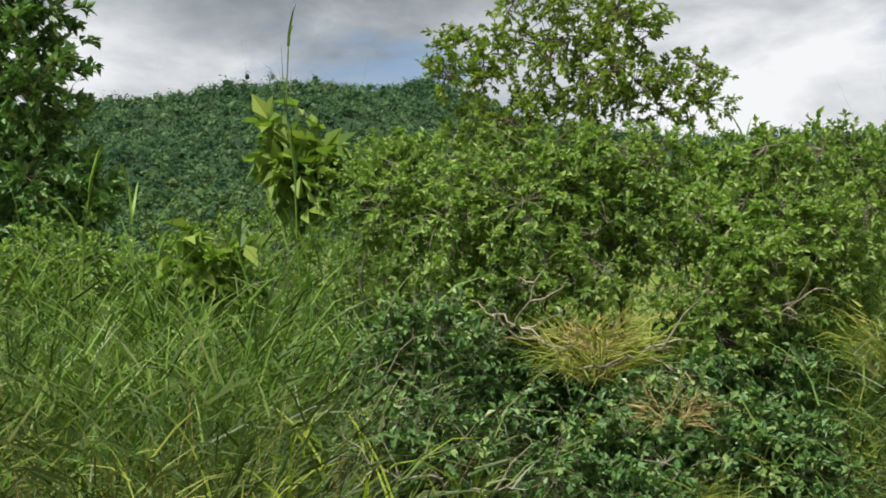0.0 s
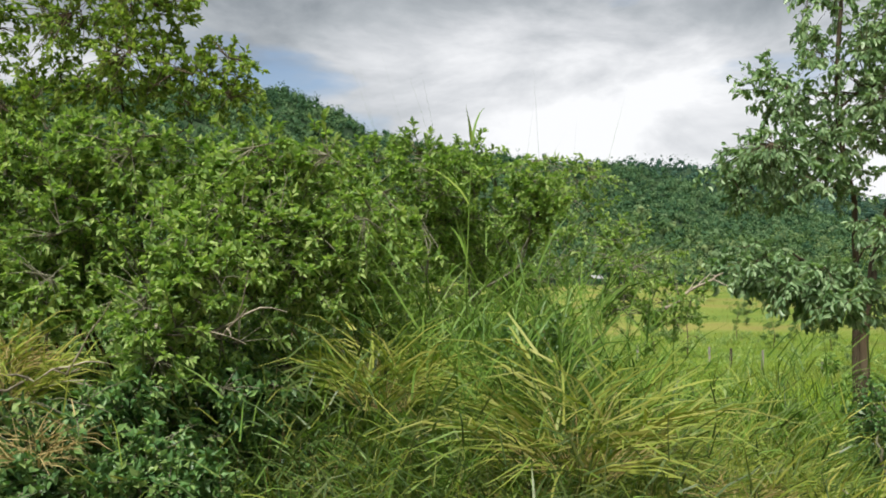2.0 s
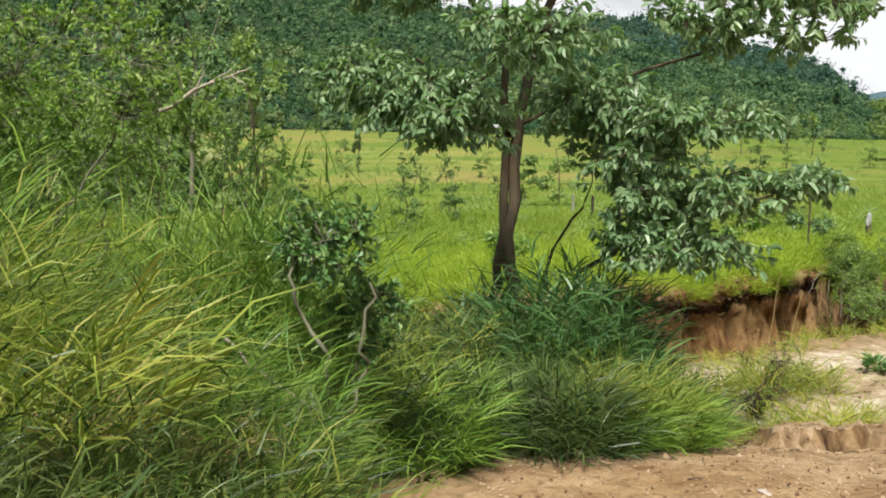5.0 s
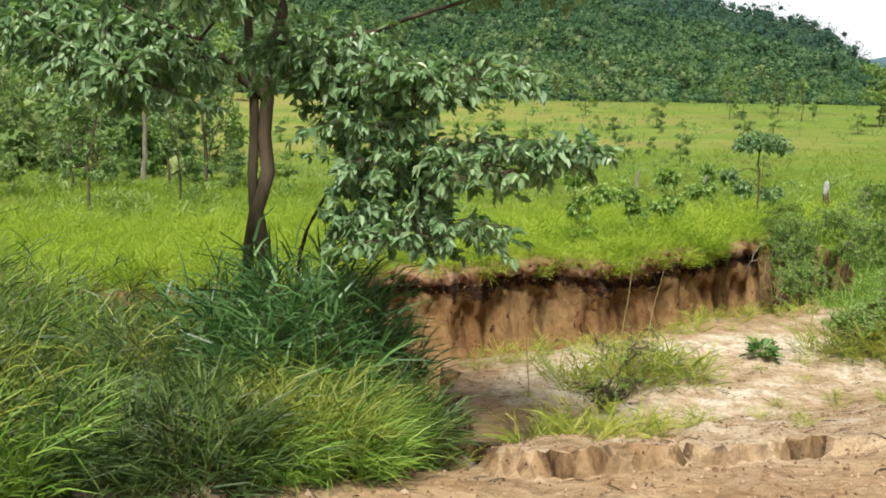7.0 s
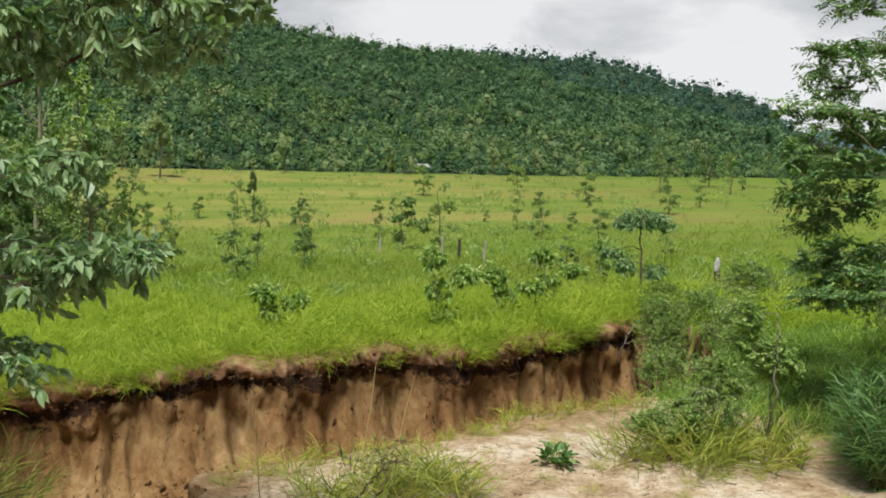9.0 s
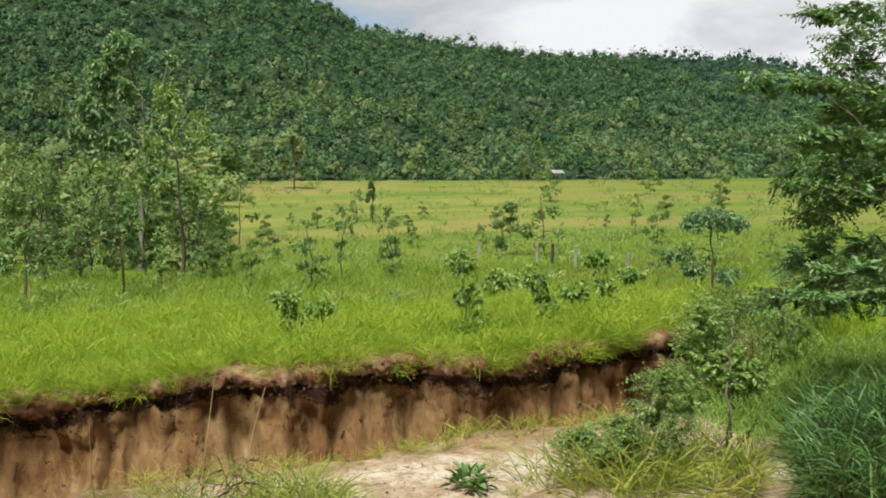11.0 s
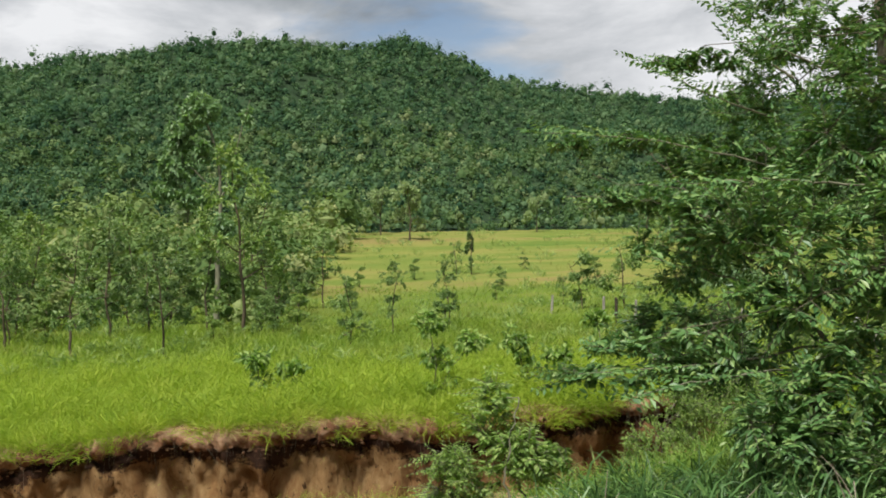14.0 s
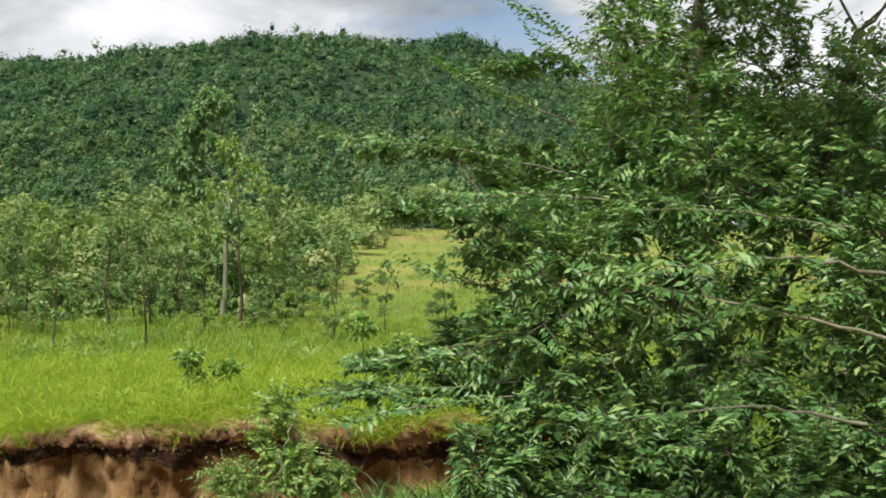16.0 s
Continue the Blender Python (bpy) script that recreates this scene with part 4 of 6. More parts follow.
T = lambda x, y, z: from_base(B, x, y, z)
woody("roadside_tree", B,
      [([(-0.1, 0.03, -0.1), (-0.08, 0.03, 0.6), (-0.05, 0.02, 1.2), T(9.9, 7.2, 1.75), T(9.84, 7.1, 2.4), T(9.7, 7.1, 3.6), T(9.8, 7.1, 5.0)], 0.05, 0.018),
       ([(0.0, 0, -0.1), (0.02, -0.01, 0.6), (0.05, -0.01, 1.2), T(10.0, 7.18, 1.75), T(10.1, 7.1, 2.3), T(10.45, 6.9, 3.4), T(10.7, 6.9, 4.5)], 0.078, 0.02),
       ([T(9.98, 7.18, 1.7), T(10.4, 6.9, 1.95), T(11.1, 6.5, 2.2), T(11.9, 6.2, 2.5)], 0.02, 0.008),
       ([T(9.98, 7.18, 1.6), T(9.6, 7.0, 1.95), T(9.1, 6.9, 2.15)], 0.028, 0.01),
       ([(0.1, -0.05, -0.1), T(10.2, 7.0, 0.7), T(10.4, 6.8, 1.15)], 0.018, 0.008),
       ([(0.16, -0.05, -0.1), T(10.35, 6.9, 0.55), T(10.8, 6.4, 0.95)], 0.026, 0.012)],
      [(T(10.75, 5.95, 1.7), (0.8, 0.55, 0.18), 150), (T(10.8, 5.95, 1.22), (0.75, 0.55, 0.2), 140), (T(10.7, 5.9, 0.85), (0.6, 0.5, 0.2), 100), (T(10.45, 6.1, 1.45), (0.5, 0.5, 0.2), 70), (T(9.2, 6.4, 1.75), (0.5, 0.45, 0.3), 120), (T(11.4, 5.65, 1.3), (0.4, 0.3, 0.13), 75), (T(10.25, 6.25, 1.8), (0.62, 0.45, 0.3), 166), (T(9.1, 6.6, 1.85), (0.62, 0.5, 0.33), 175),
       (T(11.35, 6.1, 2.5), (0.85, 0.5, 0.38), 227), (T(9.9, 7.0, 3.6), (1.2, 1.0, 0.7), 400), (T(10.9, 6.8, 3.3), (0.9, 0.8, 0.55), 330), (T(11.6, 6.8, 3.1), (0.6, 0.6, 0.35), 150), (T(10.6, 6.9, 4.1), (0.9, 0.7, 0.4), 240),
       (T(9.1, 7.0, 2.9), (0.8, 0.7, 0.45), 260), (T(10.1, 7.1, 4.8), (1.1, 1.0, 0.8), 180), (T(8.75, 6.9, 2.0), (0.5, 0.4, 0.28), 105),
       (T(12.0, 6.1, 2.65), (0.4, 0.35, 0.2), 70), (T(10.5, 6.0, 0.95), (0.45, 0.4, 0.28), 80), (T(9.65, 6.0, 2.25), (0.6, 0.4, 0.3), 105)],
      DROOPING, LEAF_TREE, BARK, "young roadside tree with twin brown trunks and drooping glossy leaves", "tree", 21, twig=0.3, sides=9)

# ---------------------------------------------------------------- the feathery tree at the end of the sand
FEATHER = dict(count=7, length=0.082, slim=0.42, spread=0.5, droop=0.12, pinnate=True)
R = at_ground(21.7, 9.6)
T = lambda x, y, z: from_base(R, x, y, z)
spreading = woody("spreading_tree", R,
      [([(0, 0, -0.1), T(21.6, 9.5, 0.5), T(21.5, 9.5, 1.8), T(21.7, 9.9, 3.4), T(22.0, 10.2, 5.0)], 0.13, 0.03),
       ([(0.1, -0.1, -0.1), T(21.9, 9.2, 0.4), T(22.2, 8.9, 1.6), T(22.6, 8.8, 3.2)], 0.09, 0.025),
       ([(-0.1, 0, -0.1), T(21.3, 9.6, 0.3), T(20.7, 9.6, 1.1), T(20.2, 9.9, 1.7)], 0.035, 0.012)],
      [(T(21.0, 8.5, 1.15), (1.2, 0.9, 0.95), 630), (T(20.7, 8.2, 0.15), (1.0, 0.75, 0.65), 480), (T(21.6, 9.7, 2.3), (1.2, 1.0, 0.75), 504),
       (T(21.85, 10.5, 3.5), (1.2, 1.1, 0.65), 270), (T(20.55, 10.5, 2.35), (0.85, 0.6, 0.28), 252), (T(22.4, 10.0, 4.6), (1.1, 1.1, 0.7), 200),
       (T(19.9, 10.5, 0.75), (0.75, 0.7, 0.35), 200), (T(20.2, 9.2, 1.75), (0.75, 0.6, 0.45), 273),
       (T(22.5, 8.4, 2.4), (1.0, 0.9, 0.8), 378), (T(22.6, 8.2, 0.8), (1.0, 0.9, 1.0), 420), (T(21.4, 11.3, 3.5), (0.7, 0.6, 0.3), 90),
       (T(21.6, 7.9, 0.2), (1.0, 0.6, 0.8), 380), (T(22.6, 7.6, 1.4), (0.9, 0.6, 0.9), 300), (T(21.5, 8.3, 2.0), (0.9, 0.6, 0.6), 280), (T(21.25, 9.2, 2.95), (0.65, 0.6, 0.4), 120), (T(21.9, 9.3, 3.8), (0.9, 0.7, 0.5), 130),
       (T(21.5, 12.6, 3.2), (0.7, 0.8, 0.45), 140), (T(20.4, 11.4, 1.5), (0.75, 0.65, 0.6), 260), (T(21.4, 12.6, 2.2), (0.75, 0.8, 0.5), 240), (T(21.5, 12.0, 4.2), (0.7, 0.7, 0.4), 90),
       # last three clumps are added overhead, out of view, to shade the low boughs
       (T(19.5, 10.4, 2.52), (0.8, 0.22, 0.1), 80), (T(19.4, 9.8, 1.95), (0.75, 0.3, 0.14), 90), (T(20.3, 8.6, 1.2), (0.6, 0.4, 0.14), 110), (T(20.4, 11.2, 3.4), (0.7, 0.3, 0.12), 80), (T(20.3, 10.9, 0.4), (0.6, 0.5, 0.4), 150), (T(22.6, 10.2, 3.0), (1.0, 0.8, 0.6), 200), (T(23.0, 9.0, 1.6), (0.9, 0.8, 0.9), 300), (T(22.2, 7.4, 0.2), (0.8, 0.5, 0.7), 260), (T(19.0, 9.7, 0.45), (0.75, 0.4, 0.16), 60), (T(19.8, 9.2, 0.6), (0.7, 0.45, 0.2), 90), (T(19.4, 9.0, 0.8), (0.7, 0.4, 0.14), 80), (T(20.1, 8.0, 0.2), (0.5, 0.5, 0.55), 230), (T(22.0, 7.7, 4.1), (1.0, 0.8, 0.5), 260), (T(23.2, 7.3, 3.9), (1.0, 0.8, 0.6), 260), (T(22.9, 6.6, 4.4), (0.9, 0.7, 0.5), 200)],
      FEATHER, LEAF_DARK, BARK_MID, "dense spreading tree with long feathery dark green sprays", "tree", 22, twig=0.5, sides=8, limb=0.28)

# long arching shoots that stand out of the crown, each with leaflets along both sides
def long_shoot(root, tip, seed, leaf=0.1, rise=0.05, sprigs=12):
    r = np.random.default_rng(seed)
    line = bend(T(*root), T(*tip), r, 14, 0.05, rise)
    b = Buf()
    tube(b, line, np.linspace(0.012, 0.003, 14), 5)
    shoot = part("shoot", b, BARK_GREY, spreading, "long pale arching shoot", smooth_shade=True)
    k = 4 + np.arange(sprigs) * 9.0 / max(1, sprigs - 1)
    at = np.stack([np.interp(k, np.arange(14), line[:, c]) for c in range(3)], 1)
    d = unit(line[-1] - line[0])
    side = unit(np.cross(d, [0, 0, 1.0]))
    way = d * 0.75 + side * np.where(np.arange(sprigs) % 2, 1, -1)[:, None] * 0.6 + r.normal(0, 0.15, (sprigs, 3)) + [0, 0, 0.12]
    f = Buf()
    spray(f, at, at + unit(way) * r.uniform(0.25, 0.45, (sprigs, 1)), dict(FEATHER, length=leaf, count=6), r)
    spray(f, line[4:-1], line[5:], dict(FEATHER, length=leaf, count=3), r)
    tagged(part("foliage", f, LEAF_DARK, shoot), kind="stuff")


long_shoot((20.9, 10.1, 2.2), (18.69, 10.0, 2.58), 1, 0.085, 0.03, 18)
long_shoot((21.2, 8.8, 1.95), (19.5, 8.6, 2.02), 2, 0.08, 0.03, 14)
long_shoot((22.4, 7.8, 1.72), (20.66, 7.4, 1.88), 3, 0.07, 0.0, 10)
long_shoot((22.1, 6.95, 1.48), (20.54, 6.4, 1.5), 4, 0.085, 0.02, 8)
long_shoot((22.0, 6.7, 1.15), (20.56, 6.6, 1.47), 5, 0.08, 0.03, 8)
long_shoot((20.6, 8.8, 0.75), (18.7, 8.6, 0.62), 6, 0.08, 0.04, 16)
long_shoot((20.5, 8.6, 0.6), (19.0, 8.2, 0.5), 7, 0.08, 0.04, 14)
long_shoot((20.8, 10.2, 2.7), (19.7, 10.2, 3.18), 8, 0.085, 0.02, 10)
long_shoot((20.7, 9.5, 1.1), (19.35, 9.5, 1.5), 9, 0.075, 0.05, 12)
long_shoot((21.2, 10.0, 3.1), (20.3, 10.0, 3.65), 10, 0.085, 0.0, 8)
long_shoot((20.9, 9.9, 3.0), (20.45, 10.0, 3.3), 11, 0.085, 0.02, 6)
long_shoot((21.9, 6.9, 0.7), (20.5, 6.6, 0.75), 12, 0.085, 0.04, 8)

# ---------------------------------------------------------------- thicket beside the road
ROSETTE = dict(count=15, length=0.047, slim=0.5, spread=0.8, droop=-0.15, ahead=0.7, tumble=0.4, **{"from": 0.55})
SMALL = dict(count=13, length=0.046, slim=0.55, spread=0.85, droop=0.0, ahead=0.5, tumble=0.5, **{"from": 0.3})
BROAD = dict(count=6, length=0.16, slim=0.5, spread=0.7, droop=0.25, ahead=0.5)


def shrub(x, y, blobs, leaf, mat, label, seed, stems=5, twig=0.3, bark=BARK_GREY, name="shrub", bare=0.0):
    """A many-stemmed shrub; blobs stand at true places."""
    base = at_ground(x, y)
    rng = np.random.default_rng(seed)
    loc = []
    for c, r, n in blobs:
        c, r = np.array(from_base(base, *c)), np.array(r, float)
        lobes = 1 if "tree" in name else 7 if n > 350 else 5 if n > 200 else 1
        for k in range(lobes):
            d = unit(rng.normal(0, 1, 3) + [0, -0.25, 0.35]) * (0.62 if lobes > 1 else 0)
            loc.append((c + d * r, r * (rng.uniform(0.36, 0.52) if lobes > 1 else 1.0), int(n / lobes * 0.8)))
        if lobes > 1:
            loc.append((c, r * 0.85, int(n * 0.4)))
    made = []
    for k in range(stems):
        c = np.array(loc[(k * 5) % len(loc)][0])
        a = np.array([rng.normal(0, 0.1), rng.normal(0, 0.1), -0.06])
        made.append((bend(a, a + (c - a) * rng.uniform(0.75, 1.0) + rng.normal(0, 0.12, 3), rng, 6, 0.15, 0.05), rng.uniform(0.014, 0.026), 0.007))
    return woody(name, base, made, loc, leaf, mat, bark, label, "shrub", seed, "roadside thicket", twig, 5, stem_name="stem", crown_name="foliage", bare=bare)


shrub(2.95, 4.6, [((2.75, 4.5, 1.95), (0.75, 0.7, 0.75), 627), ((3.3, 4.2, 2.05), (0.7, 0.6, 0.65), 627), ((2.5, 4.9, 2.45), (0.55, 0.5, 0.4), 304)], ROSETTE, LEAF_SHRUB, "tall green shrub with leaf rosettes on grey twigs", 31, 6)
shrub(4.2, 4.5, [((3.9, 4.4, 2.25), (0.75, 0.6, 0.55), 627), ((4.6, 4.2, 2.05), (0.7, 0.6, 0.6), 627), ((4.15, 3.8, 1.75), (0.6, 0.5, 0.6), 456)], ROSETTE, LEAF_SHRUB, "broad rounded green shrub crowding the road shoulder", 32, 6)
shrub(5.5, 5.3, [((5.3, 5.2, 2.4), (0.65, 0.6, 0.5), 475), ((5.95, 5.4, 2.35), (0.6, 0.5, 0.5), 437), ((5.0, 4.6, 1.9), (0.5, 0.5, 0.5), 342)], ROSETTE, LEAF_SHRUB, "green shrub with bushy upright shoots above the grass", 33, 5)
shrub(2.6, 3.3, [((2.45, 3.3, 0.9), (0.6, 0.5, 0.65), 399), ((3.05, 3.2, 0.95), (0.5, 0.45, 0.55), 380), ((2.7, 3.6, 1.5), (0.5, 0.4, 0.4), 285)], SMALL, LEAF_DARK, "twiggy low shrub with bare grey branches inside", 34, 8, bare=0.25)
shrub(3.9, 3.2, [((3.55, 3.0, 0.75), (0.5, 0.4, 0.5), 380), ((4.05, 3.1, 0.85), (0.5, 0.4, 0.45), 418), ((3.75, 3.3, 1.2), (0.55, 0.4, 0.3), 342)], SMALL, LEAF_DARK, "low dense small-leaved shrub at the foot of the thicket", 35, 6)
shrub(6.7, 6.3, [((6.4, 6.2, 2.0), (0.7, 0.6, 0.6), 418), ((7.2, 5.9, 1.9), (0.6, 0.5, 0.5), 209), ((6.9, 6.4, 2.6), (0.5, 0.4, 0.35), 133)], SMALL, LEAF_SHRUB, "thin dark shrub with crooked pale branches", 36, 7, bare=0.3)
shrub(8.0, 4.2, [((7.95, 4.1, 1.08), (0.28, 0.25, 0.25), 133), ((8.15, 4.35, 0.75), (0.25, 0.25, 0.25), 95)], SMALL, LEAF_DARK, "small dark-leaved shrub standing in yellow grass", 37, 3)
shrub(7.95, 5.3, [((7.85, 5.2, 0.8), (0.42, 0.4, 0.32), 323), ((8.05, 5.15, 0.35), (0.36, 0.35, 0.3), 228), ((7.95, 4.75, 0.15), (0.42, 0.3, 0.35), 260)], ROSETTE, LEAF_SHRUB, "bushy green shrub with pale dead twigs", 38, 5)
shrub(3.85, 4.9, [((3.15, 4.7, 2.75), (0.36, 0.4, 0.26), 170), ((3.65, 4.7, 3.05), (0.5, 0.48, 0.34), 330), ((4.2, 4.6, 2.95), (0.36, 0.4, 0.28), 190), ((3.0, 4.7, 3.15), (0.34, 0.36, 0.26), 170), ((3.55, 4.8, 3.5), (0.52, 0.42, 0.3), 260), ((3.5, 4.6, 2.5), (0.6, 0.42, 0.28), 220), ((3.95, 4.6, 3.35), (0.3, 0.3, 0.22), 120)],
      dict(ROSETTE, length=0.042), LEAF_YOUNG, "small open-crowned tree with pale green leaves", 39, 5, bark=BARK, name="young_tree", twig=0.28)
shrub(-0.2, 6.4, [((-0.2, 6.3, 3.5), (0.55, 0.5, 0.75), 380), ((-0.05, 6.2, 2.6), (0.6, 0.5, 0.5), 323), ((-0.35, 6.4, 4.3), (0.45, 0.4, 0.4), 171)], dict(ROSETTE, length=0.09), LEAF_DARK, "dark creeper-hung tree beside the road", 40, 3, bark=BARK, name="creeper_tree")
shrub(0.4, 5.2, [((0.4, 5.1, 2.0), (0.7, 0.5, 0.5), 418), ((1.2, 5.4, 1.8), (0.6, 0.5, 0.5), 342)], ROSETTE, LEAF_SHRUB, "green shrub behind tall grass", 41, 5)
shrub(1.9, 4.9, [((1.92, 4.8, 2.6), (0.26, 0.22, 0.36), 85), ((1.45, 4.6, 2.0), (0.3, 0.25, 0.25), 57)], BROAD, LEAF_YOUNG, "broad-leaved pale green sapling", 42, 2, name="sapling")
shrub(5.9, 7.6, [((5.6, 7.4, 2.2), (0.9, 0.7, 0.7), 418), ((6.8, 7.6, 1.5), (0.9, 0.7, 0.7), 380)], ROSETTE, LEAF_SHRUB, "green shrub at the back of the thicket", 43, 5)
shrub(1.8, 7.2, [((1.6, 7.0, 1.8), (1.0, 0.7, 0.9), 456), ((2.8, 7.0, 2.1), (0.9, 0.7, 0.8), 418)], ROSETTE, LEAF_SHRUB, "tall green shrub filling the thicket", 44, 5)

for k, (x, y) in enumerate(scatter(13, 2.2, 6.0, 3.6, 6.4, np.random.default_rng(8), 0.62)):
    shrub(x, y, [((x, y, 0.6), (0.55, 0.5, 0.5), 260), ((x + 0.15, y, 1.25), (0.5, 0.45, 0.45), 230)], SMALL if k % 2 else ROSETTE, LEAF_DARK, "dark green undergrowth shrub filling the thicket", 400 + k, 3)

def bare_branches(x, y, z, count, seed, reach=0.55):
    """Crooked grey branches that show between the leaves."""
    r = np.random.default_rng(seed)
    ob = thing("bare_branch", (x, y, z), "crooked bare grey branches among green leaves", "branch", "bare branches in the thicket")
    for k in range(count):
        a = r.normal(0, 0.12, 3)
        d = unit(np.array([r.normal(0, 1), -abs(r.normal(0.3, 0.4)), r.normal(0.05, 0.35)]))
        main = bend(a, a + d * reach * r.uniform(0.6, 1.2), r, 8, 0.22)
        b = Buf()
        tube(b, main, np.linspace(0.0075, 0.003, 8), 5)
        for q in (3, 5, 6):
            tube(b, bend(main[q], main[q] + (d + r.normal(0, 0.7, 3)) * reach * 0.4, r, 5, 0.2), np.linspace(0.006, 0.002, 5), 4)
        part("branch", b, BARK_PALE, ob, smooth_shade=True)


for k, (x, y, z) in enumerate(((2.95, 3.85, 1.6), (3.45, 3.65, 1.45), (4.0, 3.6, 1.6), (2.6, 3.0, 0.85), (3.05, 2.8, 0.75))):
    bare_branches(x, y, z, 3, 900 + k, 0.42)

# ---------------------------------------------------------------- tall grass beside the road
GROUP = "roadside grass tussocks"
rng = np.random.default_rng(5)
HEIGHTS = (0.45, 0.8, 1.25, 1.8)
SORTS = {}
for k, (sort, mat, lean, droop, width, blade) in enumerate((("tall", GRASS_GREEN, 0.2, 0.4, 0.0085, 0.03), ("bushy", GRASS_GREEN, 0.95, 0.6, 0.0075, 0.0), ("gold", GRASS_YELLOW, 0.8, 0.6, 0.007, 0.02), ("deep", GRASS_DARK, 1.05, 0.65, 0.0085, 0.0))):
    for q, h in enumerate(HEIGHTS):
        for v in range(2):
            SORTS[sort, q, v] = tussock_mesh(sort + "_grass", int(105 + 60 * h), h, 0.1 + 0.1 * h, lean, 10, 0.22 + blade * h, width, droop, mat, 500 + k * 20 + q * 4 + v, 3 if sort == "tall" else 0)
THIN = [tussock_mesh("thin_grass", 26, 0.3, 0.1, 0.8, 4, 0.25, 0.007, 0.7, GRASS_YELLOW, 90 + k) for k in range(3)]
LABELS = {"tall": "tall upright green grass clump beside the road", "bushy": "bushy arching green grass clump beside the road",
          "gold": "yellowing grass clump with straw-coloured blades", "deep": "dark green arching grass clump with shade put into its colour"}


def tussock(x, y, top, sort, group=GROUP, label=""):
    """A tussock whose tips reach the height top."""
    want = max(0.25, top - float(land(x, y)))
    q = int(np.argmin([abs(math.log(want / h)) for h in HEIGHTS]))
    return set_grass(SORTS[sort, q, int(rng.integers(2))], x, y, rng, label or LABELS[sort], group, float(np.clip(want / HEIGHTS[q], 0.55, 1.35)))


def pick(*odds):
    r = rng.random()
    for sort, share in odds:
        r -= share
        if r < 0:
            return sort
    return odds[-1][0]


def grass_edge(x):
    """Where the grass gives way to the bare shoulder of the road."""
    return float(np.interp(x, [7.3, 8.0, 9.6, 10.15, 10.45, 10.8], [1.0, 4.55, 4.6, 4.8, 5.5, 6.6]))


def crest_of(x):
    """How high the roadside grass reaches."""
    return np.interp(x, [-1, 2.3, 3.2, 4.6, 5.9, 7.0, 8.0, 8.9], [2.6, 2.45, 1.6, 1.9, 1.8, 1.25, 0.75, 0.25])


for x, y in scatter(42, -1.4, 1.95, 1.8, 5.0, rng, 0.33):
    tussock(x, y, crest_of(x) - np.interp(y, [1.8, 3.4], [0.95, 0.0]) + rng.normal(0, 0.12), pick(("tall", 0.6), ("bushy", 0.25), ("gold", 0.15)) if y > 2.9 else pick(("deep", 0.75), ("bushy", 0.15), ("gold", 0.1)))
for x, y in scatter(104, 4.3, 8.9, 2.0, 5.2, rng, 0.3):
    if y < grass_edge(x):
        continue
    gold = 0.62 if (5.2 < x < 6.4 or 4.3 < x < 4.9) and 3.2 < y < 4.3 else 0.1
    # tussocks nearest the road mostly take the sort with painted-in shade
    deep = 0.95 if y < 3.2 else 0.45
    tussock(x, y, crest_of(x) - np.interp(y, [2.0, 3.2], [0.75, 0.0]) + rng.normal(0, 0.14), pick(("gold", gold), ("deep", deep * (1 - gold)), ("bushy", 1.0)))
for x, y in scatter(16, 4.7, 6.4, 3.9, 5.0, rng, 0.26):
    tussock(x, y, rng.uniform(1.7, 2.25), "tall")
for x, y in scatter(16, 1.8, 4.5, 1.8, 2.7, rng, 0.3):
    if 2.45 < x < 3.35:
        continue
    tussock(x, y, rng.uniform(0.65, 1.0), pick(("bushy", 0.35), ("gold", 0.15), ("deep", 0.5)))
for x, y in scatter(78, 6.0, 10.6, 4.9, 8.3, rng, 0.33):
    if y < grass_edge(x):
        continue
    top = np.interp(x, [6, 7.6, 8.7, 9.5, 10.4, 11.2], [1.3, 1.15, 0.6, 0.5, 0.1, -0.35]) - np.interp(y, [5.2, 6.0], [0.35, 0.0])
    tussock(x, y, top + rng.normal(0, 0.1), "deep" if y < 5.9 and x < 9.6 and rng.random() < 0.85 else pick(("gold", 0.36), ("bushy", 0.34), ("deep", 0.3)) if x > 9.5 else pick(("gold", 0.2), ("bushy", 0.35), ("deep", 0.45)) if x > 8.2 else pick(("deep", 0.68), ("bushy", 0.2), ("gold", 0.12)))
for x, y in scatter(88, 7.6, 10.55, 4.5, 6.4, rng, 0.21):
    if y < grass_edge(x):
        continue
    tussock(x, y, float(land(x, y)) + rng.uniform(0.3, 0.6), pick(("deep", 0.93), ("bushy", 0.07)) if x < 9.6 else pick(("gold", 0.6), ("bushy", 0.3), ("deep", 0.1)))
# gold tufts standing over the low shrubs, and the dark clump under the tree
GOLD_TUFT = tussock_mesh("gold_tuft", 75, 0.5, 0.12, 1.25, 5, 0.36, 0.0095, 0.7, GRASS_YELLOW, 71)
DRY_TUFT = tussock_mesh("dry_tuft", 42, 0.4, 0.1, 1.2, 4, 0.32, 0.008, 1.2, STRAW, 72)
set_grass(GOLD_TUFT, 3.42, 3.6, rng, "tall tuft of yellow grass spilling over a shrub", GROUP, 0.8, z=1.38)
set_grass(DRY_TUFT, 3.42, 3.55, rng, "dry straw-coloured tuft inside yellow grass", GROUP, 0.6, z=1.5)
set_grass(DRY_TUFT, 3.64, 3.05, rng, "dry reddish-brown grass tuft over a low shrub", GROUP, 0.6, z=1.2)
set_grass(GOLD_TUFT, 3.66, 2.95, rng, "yellow grass tuft drooping over a shrub", GROUP, 0.5, z=0.82)
